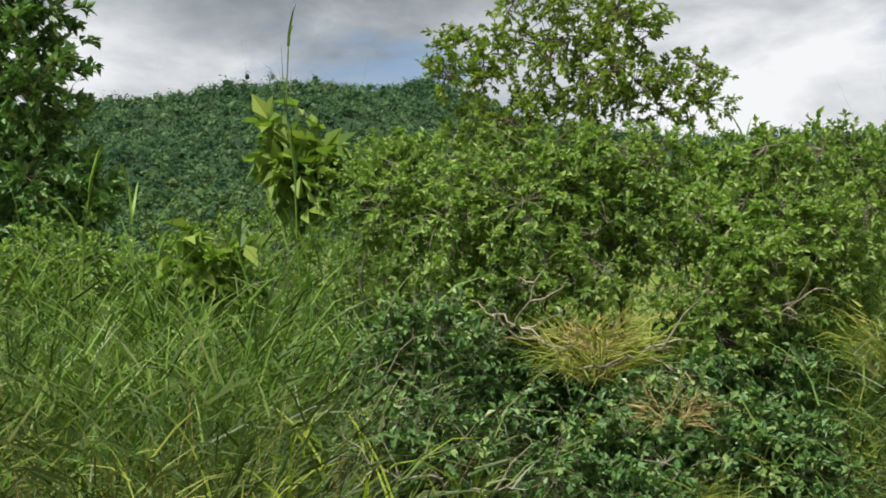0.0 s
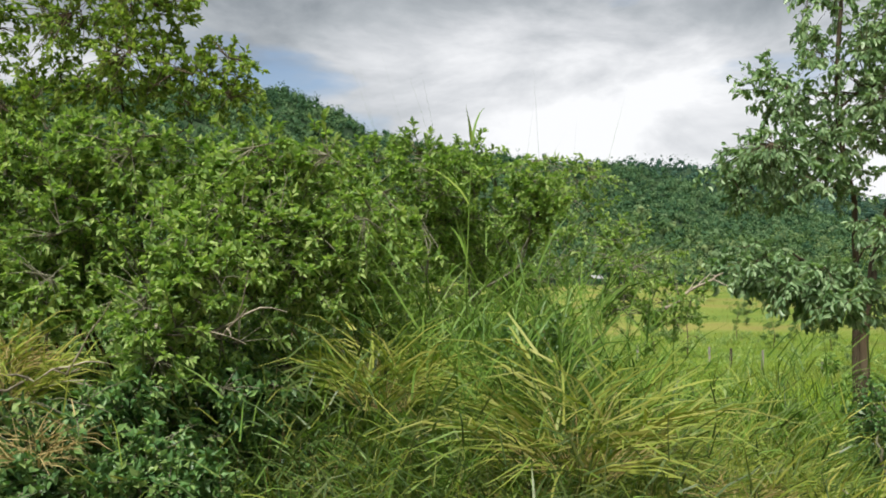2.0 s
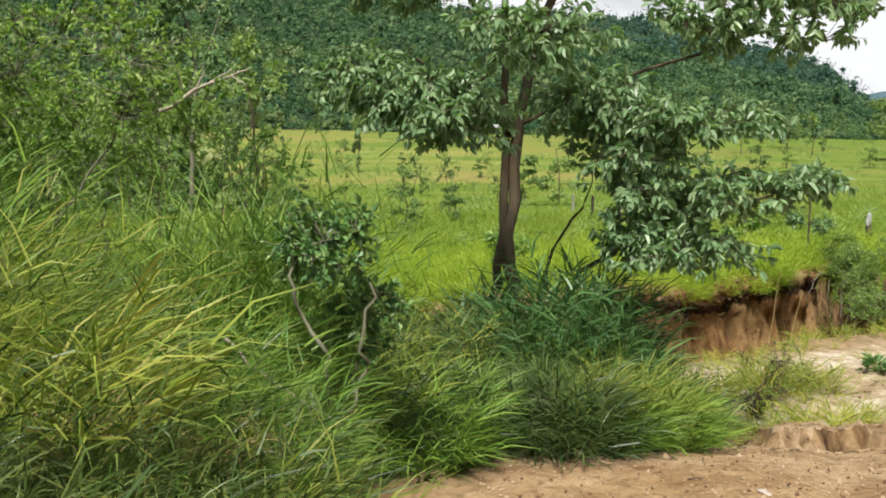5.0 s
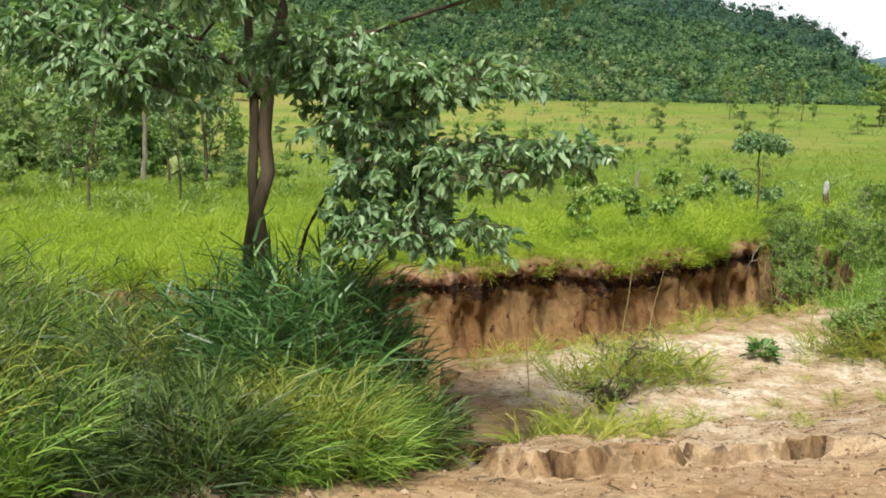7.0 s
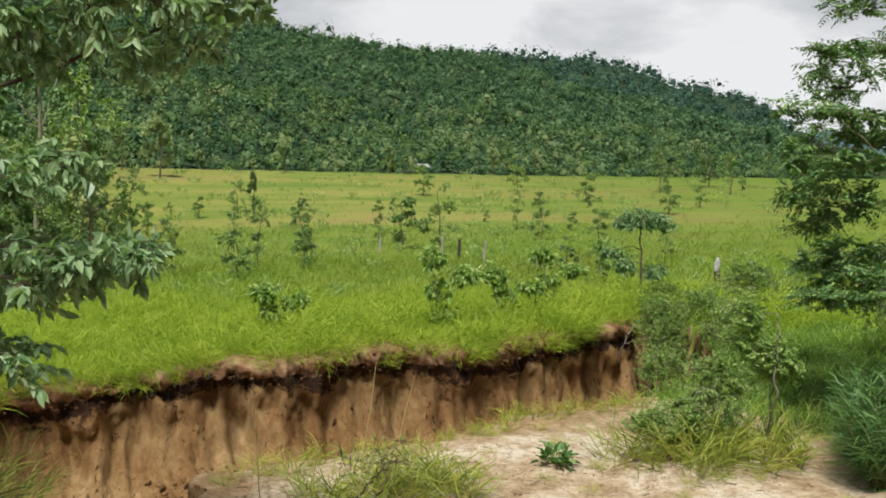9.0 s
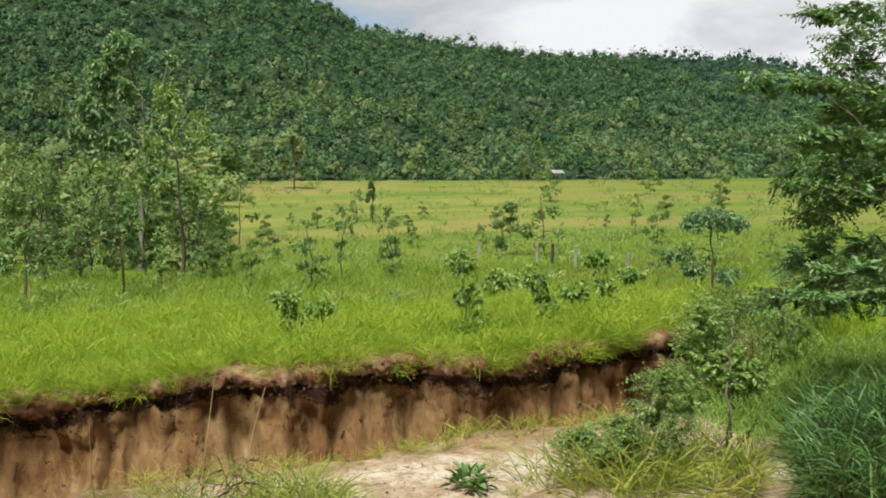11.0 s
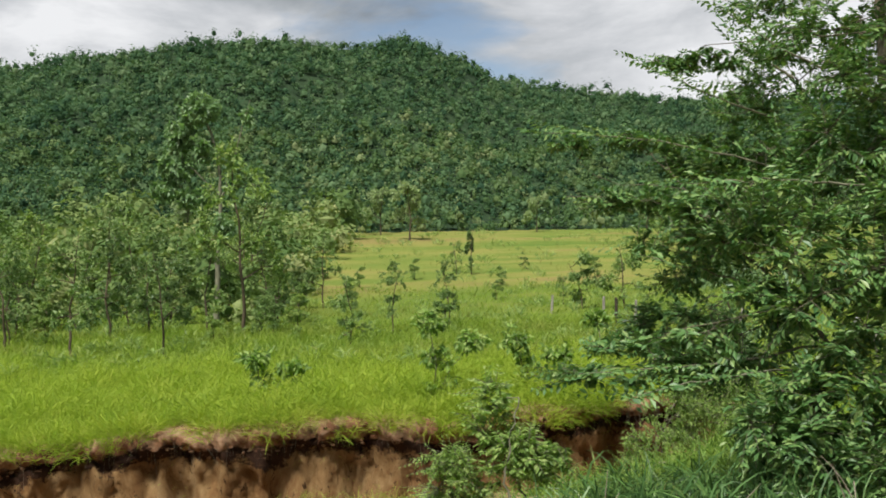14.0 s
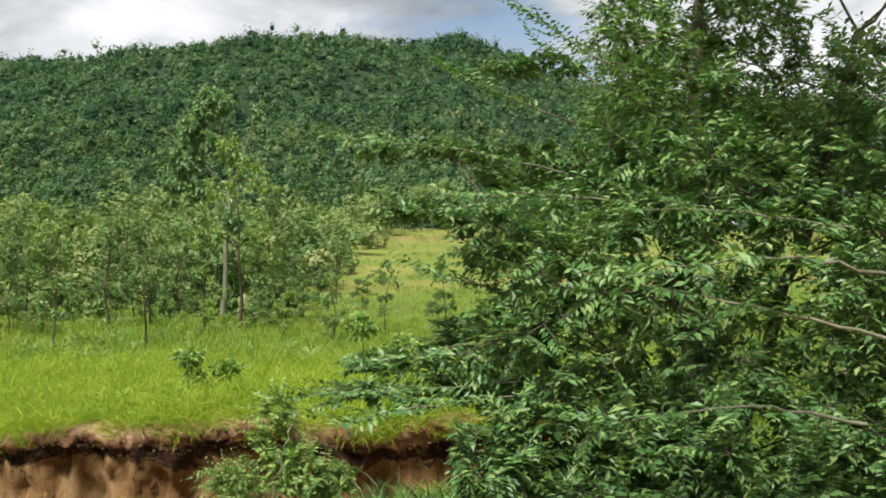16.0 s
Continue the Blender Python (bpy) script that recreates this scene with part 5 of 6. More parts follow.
set_grass(GOLD_TUFT, 5.75, 3.1, rng, "large yellow grass clump with straw-coloured blades", GROUP, 1.3, z=1.1)
set_grass(GOLD_TUFT, 7.0, 3.1, rng, "large yellow grass clump with straw-coloured blades", GROUP, 1.1, z=0.62)
set_grass(GOLD_TUFT, 6.53, 3.5, rng, "yellow-green grass clump fanning out over darker grass", GROUP, 0.85, z=0.72)
set_grass(GOLD_TUFT, 5.02, 3.75, rng, "yellow grass clump before a green shrub", GROUP, 0.9, z=1.3)
FAN_TUFT = tussock_mesh("fan_grass", 110, 1.2, 0.14, 0.62, 6, 0.36, 0.010, 0.6, GRASS_FIELD, 73)
set_grass(FAN_TUFT, 2.2, 2.6, rng, "bright green arching grass clump before a shrub", GROUP, 1.28)
for x, y in scatter(14, 4.6, 8.0, 2.5, 4.3, rng, 0.5):
    if y > grass_edge(x):
        set_grass(DRY_TUFT, x, y, rng, "dry straw-coloured tuft in green grass", GROUP, rng.uniform(0.35, 0.65), z=float(land(x, y)) + float(crest_of(x)) * rng.uniform(0.35, 0.6))
CLUMP = tussock_mesh("clump_grass", 420, 1.3, 0.32, 0.36, 10, 0.36, 0.0145, 0.75, GRASS_LUSH, 99)
set_grass(CLUMP, 10.0, 6.3, rng, "large dark green grass clump at the foot of a tree", GROUP, 1.12)
set_grass(CLUMP, 10.35, 6.45, rng, "large dark green grass clump at the foot of a tree", GROUP, 0.8)
set_grass(CLUMP, 9.85, 5.95, rng, "dark green grass clump before a larger one", GROUP, 0.72)
for x, y, top, sort in ((9.95, 5.1, 0.35, "gold"), (10.1, 5.5, 0.3, "bushy"), (9.7, 5.0, 0.3, "gold"), (9.5, 5.3, 0.4, "deep"), (10.2, 5.9, 0.0, "gold"), (9.8, 5.6, 0.35, "bushy"), (10.3, 6.5, -0.15, "gold")):
    tussock(x, y, top, sort, label="arching yellow-green grass clump at the edge of the sand")
for x, y, s in ((8.55, 6.3, 1.2), (8.35, 5.9, 0.8)):
    set_grass(GOLD_TUFT, x, y, rng, "bright yellow grass clump with arching blades", GROUP, s)
for x, y, top in ((7.75, 4.9, 1.75), (7.6, 5.1, 1.6), (7.9, 5.2, 1.5)):
    tussock(x, y, top, "tall")
for x, y, s in ((18.85, 8.3, 1.0), (19.45, 7.9, 1.05), (19.3, 8.9, 0.95), (20.0, 7.4, 0.85), (20.8, 7.1, 0.75), (21.7, 6.9, 0.7), (19.9, 8.5, 1.0)):
    set_grass(CLUMP, x, y, rng, "dark green arching grass clump under a spreading tree", "grass clumps under the tree", s)
under = Tufts()
for x, y in scatter(26, 18.6, 24.5, 6.2, 10.0, rng, 0.4):
    under.add(SORTS["deep", 1, int(rng.integers(2))], x, y, rng, rng.uniform(0.5, 0.95))
under.done("undergrass", "dark green grass growing under a spreading tree")


def flower_stalk(x, y, top, label, seed, lean=(0.0, 0.0), mat=GRASS_GREEN, radius=0.006, plume=True):
    """A single tall grass stalk with a few blades along it."""
    r = np.random.default_rng(seed)
    base = at_ground(x, y)
    ob = thing("grass_stalk", base, label, "grass stalk", "tall stalks")
    h = top - base[2]
    line = bend((0, 0, -0.03), (lean[0], lean[1], h), r, 10, 0.03)
    b = Buf()
    tube(b, line, np.linspace(radius, radius * 0.4, 10), 5)
    part("stalk", b, mat, ob, smooth_shade=True)
    if plume:
        b = Buf()
        p = np.concatenate([line[3:], line[7:], line[8:]])
        w = r.normal(0, 0.22, (len(p), 3)) + [0, 0, 1.0]
        blades(b, p, w, r.uniform(0.12, 0.4, len(p)), 0.016, 0.3, r)
        tagged(part("blade_tuft", b, mat, ob), kind="stuff")
    return ob


flower_stalk(1.96, 4.0, 3.12, "single tall green grass stalk rising above the thicket", 1, radius=0.009)
flower_stalk(0.75, 3.7, 2.35, "tall green grass stalk leaning among the tussocks", 2, (0.25, 0))
flower_stalk(1.1, 3.6, 2.2, "tall green grass stalk leaning among the tussocks", 3, (0.1, 0.1))
flower_stalk(4.6, 4.3, 2.5, "tall green grass stalk leaning among the tussocks", 4, (-0.1, 0))
flower_stalk(5.5, 4.3, 2.6, "tall green grass stalk leaning among the tussocks", 5, (0.1, 0))

# ---------------------------------------------------------------- on the sand
TWIGGY = dict(count=5, length=0.05, slim=0.25, spread=0.7, droop=-0.1, ahead=0.6, **{"from": 0.4})
shrub(13.45, 9.1, [((13.35, 8.8, -1.08), (0.55, 0.26, 0.2), 300), ((13.75, 9.15, -0.75), (0.45, 0.35, 0.3), 150)], TWIGGY, GRASS_GREEN, "low half-dead shrub with tangled brown twigs on bare sand", 51, 14, bark=BARK, bare=0.8)
for x, y in scatter(16, 13.3, 14.6, 9.3, 9.9, rng, 0.14):
    set_grass(THIN[rng.integers(3)], x, y, rng, "thin yellow-green grass growing through a dead shrub", "grass on the sand", rng.uniform(1.1, 1.8))
for k, (x, y, lx) in enumerate(((13.5, 9.0, 0.22), (13.75, 9.1, 0.32), (12.75, 9.3, -0.05))):
    flower_stalk(x, y, 0.25 - 0.25 * k, "dry straw-coloured grass stalk on the sand", 60 + k, (lx, 0), STRAW, 0.006, False)
shrub(17.5, 10.0, [((17.2, 9.9, -0.85), (0.55, 0.4, 0.35), 460), ((17.75, 9.9, -0.55), (0.5, 0.45, 0.5), 460)], dict(FEATHER, length=0.04, count=6), LEAF_SHRUB, "feathery light green bush at the edge of the sand", 52, 6)
shrub(18.3, 9.95, [((18.35, 9.9, -0.25), (0.5, 0.4, 0.35), 286), ((18.1, 10.0, 0.2), (0.3, 0.3, 0.35), 130)], dict(FEATHER, length=0.06, count=6), LEAF_SHRUB, "light green sapling with feathered leaves", 53, 3, name="sapling")
shrub(22.8, 17.5, [((22.6, 17.2, -0.7), (0.9, 0.7, 0.6), 390), ((23.8, 17.8, -0.4), (1.0, 0.8, 0.7), 390), ((22.2, 15.9, -0.8), (0.8, 0.7, 0.6), 338)], SMALL, LEAF_SHRUB, "green bush closing the end of the gully", 55, 6, twig=0.35)
shrub(22.0, 17.9, [((21.8, 17.5, -1.3), (0.7, 0.6, 0.6), 330), ((22.6, 18.5, -1.0), (0.7, 0.6, 0.6), 330), ((21.2, 16.4, -1.5), (0.7, 0.6, 0.5), 260)], SMALL, LEAF_SHRUB, "green bush spilling into the end of the gully", 57, 6, twig=0.3)
shrub(23.0, 19.5, [((22.9, 19.3, -1.1), (0.6, 0.5, 0.55), 330), ((23.6, 20.4, -0.9), (0.8, 0.6, 0.55), 390), ((22.6, 18.6, -1.6), (0.6, 0.5, 0.5), 260)], SMALL, LEAF_YOUNG, "bright green bush at the broken end of the bank", 58, 6, twig=0.3)
shrub(24.5, 14.5, [((24.3, 14.2, -0.4), (1.0, 0.8, 0.8), 390), ((25.6, 14.8, -0.2), (1.1, 0.9, 0.9), 390)], SMALL, LEAF_SHRUB, "broad green bush beside the gully", 56, 6, twig=0.35)


def herb(x, y, size, seed):
    r = np.random.default_rng(seed)
    base = at_ground(x, y)
    ob = thing("herb", base, "low leafy green herb growing in bare sand", "herb", "herbs on the sand")
    n = 60
    a, e = r.random(n) * 6.28, r.uniform(0.15, 1.2, n)
    d = np.stack([np.cos(a) * np.cos(e), np.sin(a) * np.cos(e), np.sin(e)], 1)
    b = Buf()
    twigs(b, np.zeros((n, 3)), d * size * 0.6, 0.003, 0.0015)
    tagged(part("stem_tuft", b, GRASS_GREEN, ob), kind="stuff")
    b = Buf()
    leaves(b, d * size * r.uniform(0.3, 0.7, n)[:, None], d + r.normal(0, 0.4, (n, 3)), r.normal(0, 0.3, (n, 3)) + [0, 0, 1.0], size * 0.45, size * 0.2)
    tagged(part("leaf_tuft", b, LEAF_DARK, ob), kind="stuff")


for x, y in scatter(16, 16.6, 18.4, 9.3, 10.2, rng, 0.2):
    set_grass(THIN[rng.integers(3)], x, y, rng, "thin yellow-green grass round a feathery bush", "grass on the sand", rng.uniform(1.3, 2.2))
herb(15.9, 10.05, 0.27, 1)
sparse = Tufts()
for x, y in scatter(60, 11.4, 18.2, 6.0, 11.6, rng, 0.3):
    if y < float(near_line(x)) - 0.1 and (x > 12.4 or y < 7.4):
        sparse.add(THIN[rng.integers(3)], x, y, rng, rng.uniform(0.3, 0.7))
for x in np.arange(12.6, 18.5, 0.33):
    sparse.add(THIN[rng.integers(3)], float(x), float(near_line(x)) - rng.uniform(0.1, 0.5), rng, rng.uniform(0.6, 1.1))
for x, y in scatter(26, 9.3, 12.4, 5.4, 7.3, rng, 0.2):
    sparse.add(THIN[rng.integers(3)], x, y, rng, rng.uniform(0.5, 1.1))
sparse.done("sparse_grass", "thin dry yellow-green grass on pale sand")


def stone(x, y, size, seed, label="flat grey stone lying on the road shoulder"):
    r = np.random.default_rng(seed)
    b = bmesh.new()
    bmesh.ops.create_icosphere(b, subdivisions=2, radius=size)
    for v in b.verts:
        v.co *= 1 + 0.28 * noise.noise(v.co / size * 1.3 + Vector((seed, 0, 0)))
        v.co.z *= 0.45
    me = bpy.data.meshes.new("stone")
    b.to_mesh(me)
    b.free()
    me.materials.append(STONE)
    ob = new("stone", me)
    ob.matrix_basis = pose(x, y, float(land(x, y)) + size * 0.12, 0, 0, r.uniform(0, 360)) @ Matrix.Diagonal((1.6, 0.9, 1, 1))
    tagged(ob, label, "stone", "stones")


stone(8.97, 4.58, 0.07, 1)
for k, (x, y) in enumerate(scatter(12, 9.2, 16.5, 3.4, 8.5, rng, 0.25)):
    stone(x, y, rng.uniform(0.012, 0.03), k + 2, "small pale stone on bare sandy soil")
# crumbs of earth and litter, uncountable
b = Buf()
n = 14000
px, py = rng.uniform(8.6, 17.5, n), 3.0 + 8.0 * rng.random(n) ** 1.6
ok = py < near_line(px) - 0.15
px, py = px[ok], py[ok]
n = len(px)
P = np.stack([px, py, land(px, py) + 0.004], 1)
s = rng.uniform(0.003, 0.015, n)[:, None] * np.where(rng.random(n) < 0.05, 2.0, 1)[:, None]
a = rng.random(n) * 6.28
e1 = np.stack([np.cos(a), np.sin(a), np.zeros(n)], 1)
e2 = np.stack([-np.sin(a), np.cos(a), np.zeros(n)], 1)
v = np.stack([P - e1 * s, P + e2 * s * 0.6, P + e1 * s * 0.8, P - e2 * s * 0.7, P + [0, 0, 1] * s * 0.8], 1)
b.add(v.reshape(-1, 3), (np.arange(n)[:, None, None] * 5 + np.array([[0, 3, 4], [3, 2, 4], [2, 1, 4], [1, 0, 4]])[None]).reshape(-1, 3))
m = Mat("earth_crumb")
CRUMB = m.done(m.ramp(m.island(), [(0.1, (0.11, 0.06, 0.03)), (0.5, (0.26, 0.16, 0.085)), (0.95, (0.40, 0.29, 0.19))]), 0.95)
tagged(new("earth_crumbs", b.mesh("earth_crumbs", CRUMB)), "loose crumbs of sandy earth and gravel", "gravel", kind="stuff")


b = Buf()
n = 70
ry = rng.uniform(5.3, 10.6, n)
rx = np.interp(ry, [5.3, 6.0, 7.4, 9.2, 10.9], [11.15, 11.3, 11.6, 12.0, 12.33])
ra = np.stack([rx + 0.04, ry, land(rx + 0.25, ry) - rng.uniform(0.02, 0.25, n)], 1)
twigs(b, ra, ra + np.stack([rng.uniform(-0.22, -0.05, n), rng.normal(-0.05, 0.12, n), -rng.uniform(0.05, 0.4, n)], 1), 0.007, 0.003, 0.1)
tagged(new("wall_roots", b.mesh("wall_roots", BARK)), "dark roots hanging from the gully's edge", "roots", kind="stuff")


# bits of twig and dead leaf lying about on the sand
b = Buf()
n = 420
lx, ly2 = rng.uniform(9.5, 18.0, n), rng.uniform(3.2, 11.0, n)
ok = in_gully(lx, ly2) < 0.01
lx, ly2 = lx[ok], ly2[ok]
n = len(lx)
a = rng.random(n) * 6.28
half = rng.uniform(0.015, 0.07, n)
ex, ey = lx + np.cos(a) * half * 2, ly2 + np.sin(a) * half * 2
twigs(b, np.stack([lx, ly2, land(lx, ly2) + 0.006], 1), np.stack([ex, ey, land(ex, ey) + 0.012], 1), 0.005, 0.002, 0.05)
tagged(new("twig_litter", b.mesh("twig_litter", BARK)), "bits of dark twig lying on the sand", "litter", kind="stuff")


def dead_branch(x, y, z, pts, label, seed, r0=0.012):
    r = np.random.default_rng(seed)
    b = Buf()
    main = bend(pts[0], pts[1], r, 9, 0.12)
    tube(b, main, np.linspace(r0, r0 * 0.35, 9), 5)
    for k in (3, 4, 5, 6, 7):
        d = unit(main[-1] - main[0])
        side = main[k] + (d * 0.6 + r.normal(0, 0.5, 3)) * np.linalg.norm(main[-1] - main[0]) * 0.3
        tube(b, bend(main[k], side, r, 5, 0.1), np.linspace(r0 * 0.5, r0 * 0.2, 5), 4)
    ob = new("dead_branch", b.mesh("dead_branch", BARK_PALE, True))
    ob.matrix_basis = pose(x, y, z)
    return tagged(ob, label, "branch", "dead branches")


for k, (x, y, h, lx) in enumerate(((18.25, 6.6, 1.0, 0.1), (18.75, 6.7, 0.9, -0.35), (18.95, 6.8, 0.85, 0.25), (19.6, 6.4, 1.0, 0.2))):
    dead_branch(x, y, float(land(x, y)) - 0.02, ((0, 0, 0), (lx, 0.1, h)), "bleached dead twig sticking up beside the road", 30 + k, 0.009)
dead_branch(22.1, 19.75, -2.0, ((0, 0, 0), (0.35, -0.1, 0.75)), "bleached dead branch leaning on the gully bank", 40, 0.02)
dead_branch(7.5, 3.9, 0.75, ((0, 0, 0), (0.45, -0.15, -0.35)), "pale dead twig lying in grass", 41, 0.008)
dead_branch(7.3, 5.6, 1.7, ((0, 0, 0), (0.5, 0.1, 0.25)), "pale crooked dead branch in a shrub", 42, 0.014)
dead_branch(8.15, 5.5, 0.2, ((0, 0, 0), (0.35, -0.1, -0.3)), "pale dead twig lying in grass", 43, 0.008)

# ---------------------------------------------------------------- grass of the plain
def sward(name, count, xa, xb, ya, yb, height, width, mat, label, seed, seg=3, bias=1.0, clump=0.55):
    """A field of grass, too fine to count."""
    r = np.random.default_rng(seed)
    x = r.uniform(xa, xb, count)
    y = ya + (yb - ya) * r.random(count) ** bias
    ok = (y > lip_line(x) + 0.12) | (x > 23.5)
    ok &= (wave(x, y, 0.9, seed) * 0.5 + 0.5) > r.random(count) * clump
    x, y = x[ok], y[ok]
    n = len(x)
    hh = height * (0.45 + 0.75 * smooth(-0.9, 0.9, wave(x, y, 1.6, 4) * 0.7 + wave(x, y, 0.55, 6) * 0.5)) * r.uniform(0.6, 1.25, n)
    b = Buf()
    blades(b, np.stack([x, y, land(x, y) - 0.02], 1), r.normal(0, 0.28, (n, 3)) * [1, 1, 0] + [0.05, -0.02, 1.0], hh, width * r.uniform(0.7, 1.3, n), r.uniform(0.2, 1.1, n), r, seg)
    return tagged(new(name, b.mesh(name, mat)), label, "grass", kind="stuff")


sward("meadow_grass", 105000, 5.5, 27, 17.4, 25, 0.55, 0.0085, GRASS_FIELD, "bright green knee-high grass at the brink of the gully", 71, 2)
sward("middle_meadow_grass", 62000, -8, 40, 24, 40, 0.62, 0.02, GRASS_WEEDY, "bright green knee-high meadow grass", 72, 2)
sward("far_meadow_grass", 30000, -25, 70, 38, 62, 0.46, 0.034, GRASS_WEEDY, "green meadow grass farther out on the plain", 73, 2)
sward("ripe_meadow_grass", 8000, -30, 70, 54, 128, 0.34, 0.05, GRASS_RIPE, "yellowing ripe grass on the far plain", 74, 2, 1.0, 0.9)
sward("east_meadow_grass", 12000, 23.5, 45, 10, 26, 0.6, 0.022, GRASS_FIELD, "green grass beyond the end of the gully", 75, 2)
CLUMPS = [tussock_mesh("meadow_clump", 60, 0.62, 0.34, 0.5, 4, 0.3, 0.0085, 0.75, GRASS_FIELD, 120 + k) for k in range(3)]
meadow = Tufts()
for x, y in scatter(360, 5.5, 27, 17.7, 27, rng, 0.3):
    if y > float(lip_line(x)) + 0.45 or x > 23.5:
        meadow.add(CLUMPS[int(rng.integers(3))], x, y, rng, rng.uniform(0.6, 1.35) * (1.15 if y < float(lip_line(x)) + 2.5 else 0.9))
meadow.done("meadow_clumps", "soft bright green clumps in the meadow")
def end_grass(count, seed):
    """Grass between the end of the sand and the gully's head."""
    r = np.random.default_rng(seed)
    x, y = r.uniform(17.6, 26.0, count), r.uniform(8.6, 17.5, count)
    z = land(x, y)
    ok = (z > -1.6) & (x - 0.3 * (9 - y) > 19.7 + r.normal(0, 0.4, count))
    x, y, z = x[ok], y[ok], z[ok]
    n = len(x)
    b = Buf()
    blades(b, np.stack([x, y, z - 0.02], 1), r.normal(0, 0.35, (n, 3)) * [1, 1, 0] + [0, 0, 1.0], r.uniform(0.15, 0.5, n), 0.013, r.uniform(0.3, 1.2, n), r, 2)
    return tagged(new("gully_head_grass", b.mesh("gully_head_grass", GRASS_GREEN)), "green grass at the head of the gully", "grass", kind="stuff")


end_grass(26000, 79)
BRINK = [tussock_mesh("brink_grass", 46, 0.45, 0.22, 0.6, 5, 0.28, 0.009, 0.8, GRASS_FIELD, 110 + k) for k in range(2)] + [tussock_mesh("brink_straw", 30, 0.2, 0.2, 1.3, 4, 0.3, 0.01, 1.6, STRAW, 115)]
brink, straw = Tufts(), Tufts()
for x in np.arange(6.0, 23.0, 0.11):
    k = int(rng.integers(3))
    y = float(lip_line(x)) + (rng.uniform(0.0, 0.4) if k == 2 else rng.uniform(0.3, 0.9))
    (straw if k == 2 else brink).add(BRINK[k], float(x), y, rng, rng.uniform(0.45, 1.1), z=float(plain_height(x, y)) + (0.0 if k == 2 else -0.02))
for x in rng.uniform(6.5, 22.5, 80):
    y = float(lip_line(x)) + rng.uniform(-0.05, 0.25)
    brink.add(BRINK[int(rng.integers(2))], float(x), y, rng, rng.uniform(0.7, 1.6), z=float(plain_height(x, y)) - rng.uniform(0.02, 0.2), tilt=26)
brink.done("brink_grass", "bright green grass tufts on the brink of the bank")
straw.done("brink_straw", "dry straw hanging over the brink of the bank")

# ---------------------------------------------------------------- trees and bushes of the plain
def field_tree(seed, height, leaf_len, mat, label, trunk=0.05, wide=0.26, slim=0.5, n=150, low=0.3):
    r = np.random.default_rng(seed)
    h = height
    stems = [([(0, 0, -0.1), (r.normal(0, 0.1), r.normal(0, 0.1), h * 0.4), (r.normal(0, 0.2), r.normal(0, 0.2), h * 0.9)], trunk, trunk * 0.25)]
    blobs = []
    for k in range(9):
        a, q, up_to = r.random() * 6.28, r.uniform(0.25, 1.1), r.uniform(low, 1.0)
        g = wide * (1.15 - 0.6 * up_to)
        blobs.append(((math.cos(a) * h * g * q, math.sin(a) * h * g * q, h * up_to), (h * wide * r.uniform(0.25, 0.5), h * wide * r.uniform(0.25, 0.5), h * r.uniform(0.06, 0.13)), max(6, int(n / 9 * r.uniform(0.5, 1.5)))))
    return woody("field_tree", (0, 0, 0), stems, blobs, dict(count=9, length=leaf_len * 0.78, slim=slim, spread=0.9, droop=0.2, ahead=0.4), mat, BARK, label, "tree", seed, "trees on the plain", h * 0.09, 5, fine_twigs=False)


def plant(proto, x, y, size, turn, drop=0.0):
    z = float(plain_height(x, y)) - drop
    return copy_thing(proto, pose(x, y, z, 0, 0, turn) @ Matrix.Scale(size, 4))


KINDS = [field_tree(201, 3.4, 0.17, LEAF_FIELD, "slender young tree with sparse crown on the plain", n=170), field_tree(202, 3.0, 0.18, LEAF_FIELD, "small bushy tree in the meadow", wide=0.36, n=190, low=0.15),
         field_tree(203, 3.8, 0.17, LEAF_FIELD, "thin-stemmed young tree with uneven crown", wide=0.24, n=160)]
BUSH = field_tree(204, 1.7, 0.13, LEAF_FIELD, "dense dark bush on the plain", 0.03, 0.45, n=260, low=0.1)
SLIM = field_tree(206, 3.2, 0.16, LEAF_FIELD, "narrow dark upright young tree in ripe grass", 0.05, 0.12, n=200, low=0.12)
PALE = field_tree(205, 4.6, 0.34, LEAF_PALE, "pale-leaved tree at the far edge of the meadow", 0.09, 0.36, n=380)
placed = [(KINDS[0], 7.7, 30.4, 1.08), (KINDS[2], 10.2, 31.0, 0.9), (KINDS[1], 7.3, 44.8, 1.3), (KINDS[2], 10.1, 38.2, 1.05), (KINDS[0], 11.0, 47.0, 1.1), (BUSH, 13.85, 34.2, 0.85), (KINDS[0], 4.6, 33.5, 1.1),
          (KINDS[1], 2.4, 37.0, 1.1), (KINDS[2], 13.2, 52.0, 1.0), (BUSH, 18.8, 36.8, 0.8), (KINDS[2], 19.0, 38.2, 0.62)]
for x, y in scatter(34, -9, 12.5, 36, 62, rng, 2.0):
    placed.append((KINDS[rng.integers(3)], x, y, float(np.exp(rng.normal(0.05, 0.25)))))
for x, y in scatter(44, -9, 15, 33, 60, rng, 1.5):
    placed.append((BUSH, x, y, rng.uniform(0.5, 1.1)))
for x, y in scatter(20, 14, 40, 30, 75, rng, 3.4):
    placed.append((BUSH if rng.random() < 0.6 else KINDS[rng.integers(3)], x, y, rng.uniform(0.35, 0.8)))
for x, y in scatter(34, 30, 130, 60, 150, rng, 6.0):
    placed.append((KINDS[rng.integers(3)] if rng.random() < 0.6 else BUSH, x, y, rng.uniform(0.6, 1.4)))
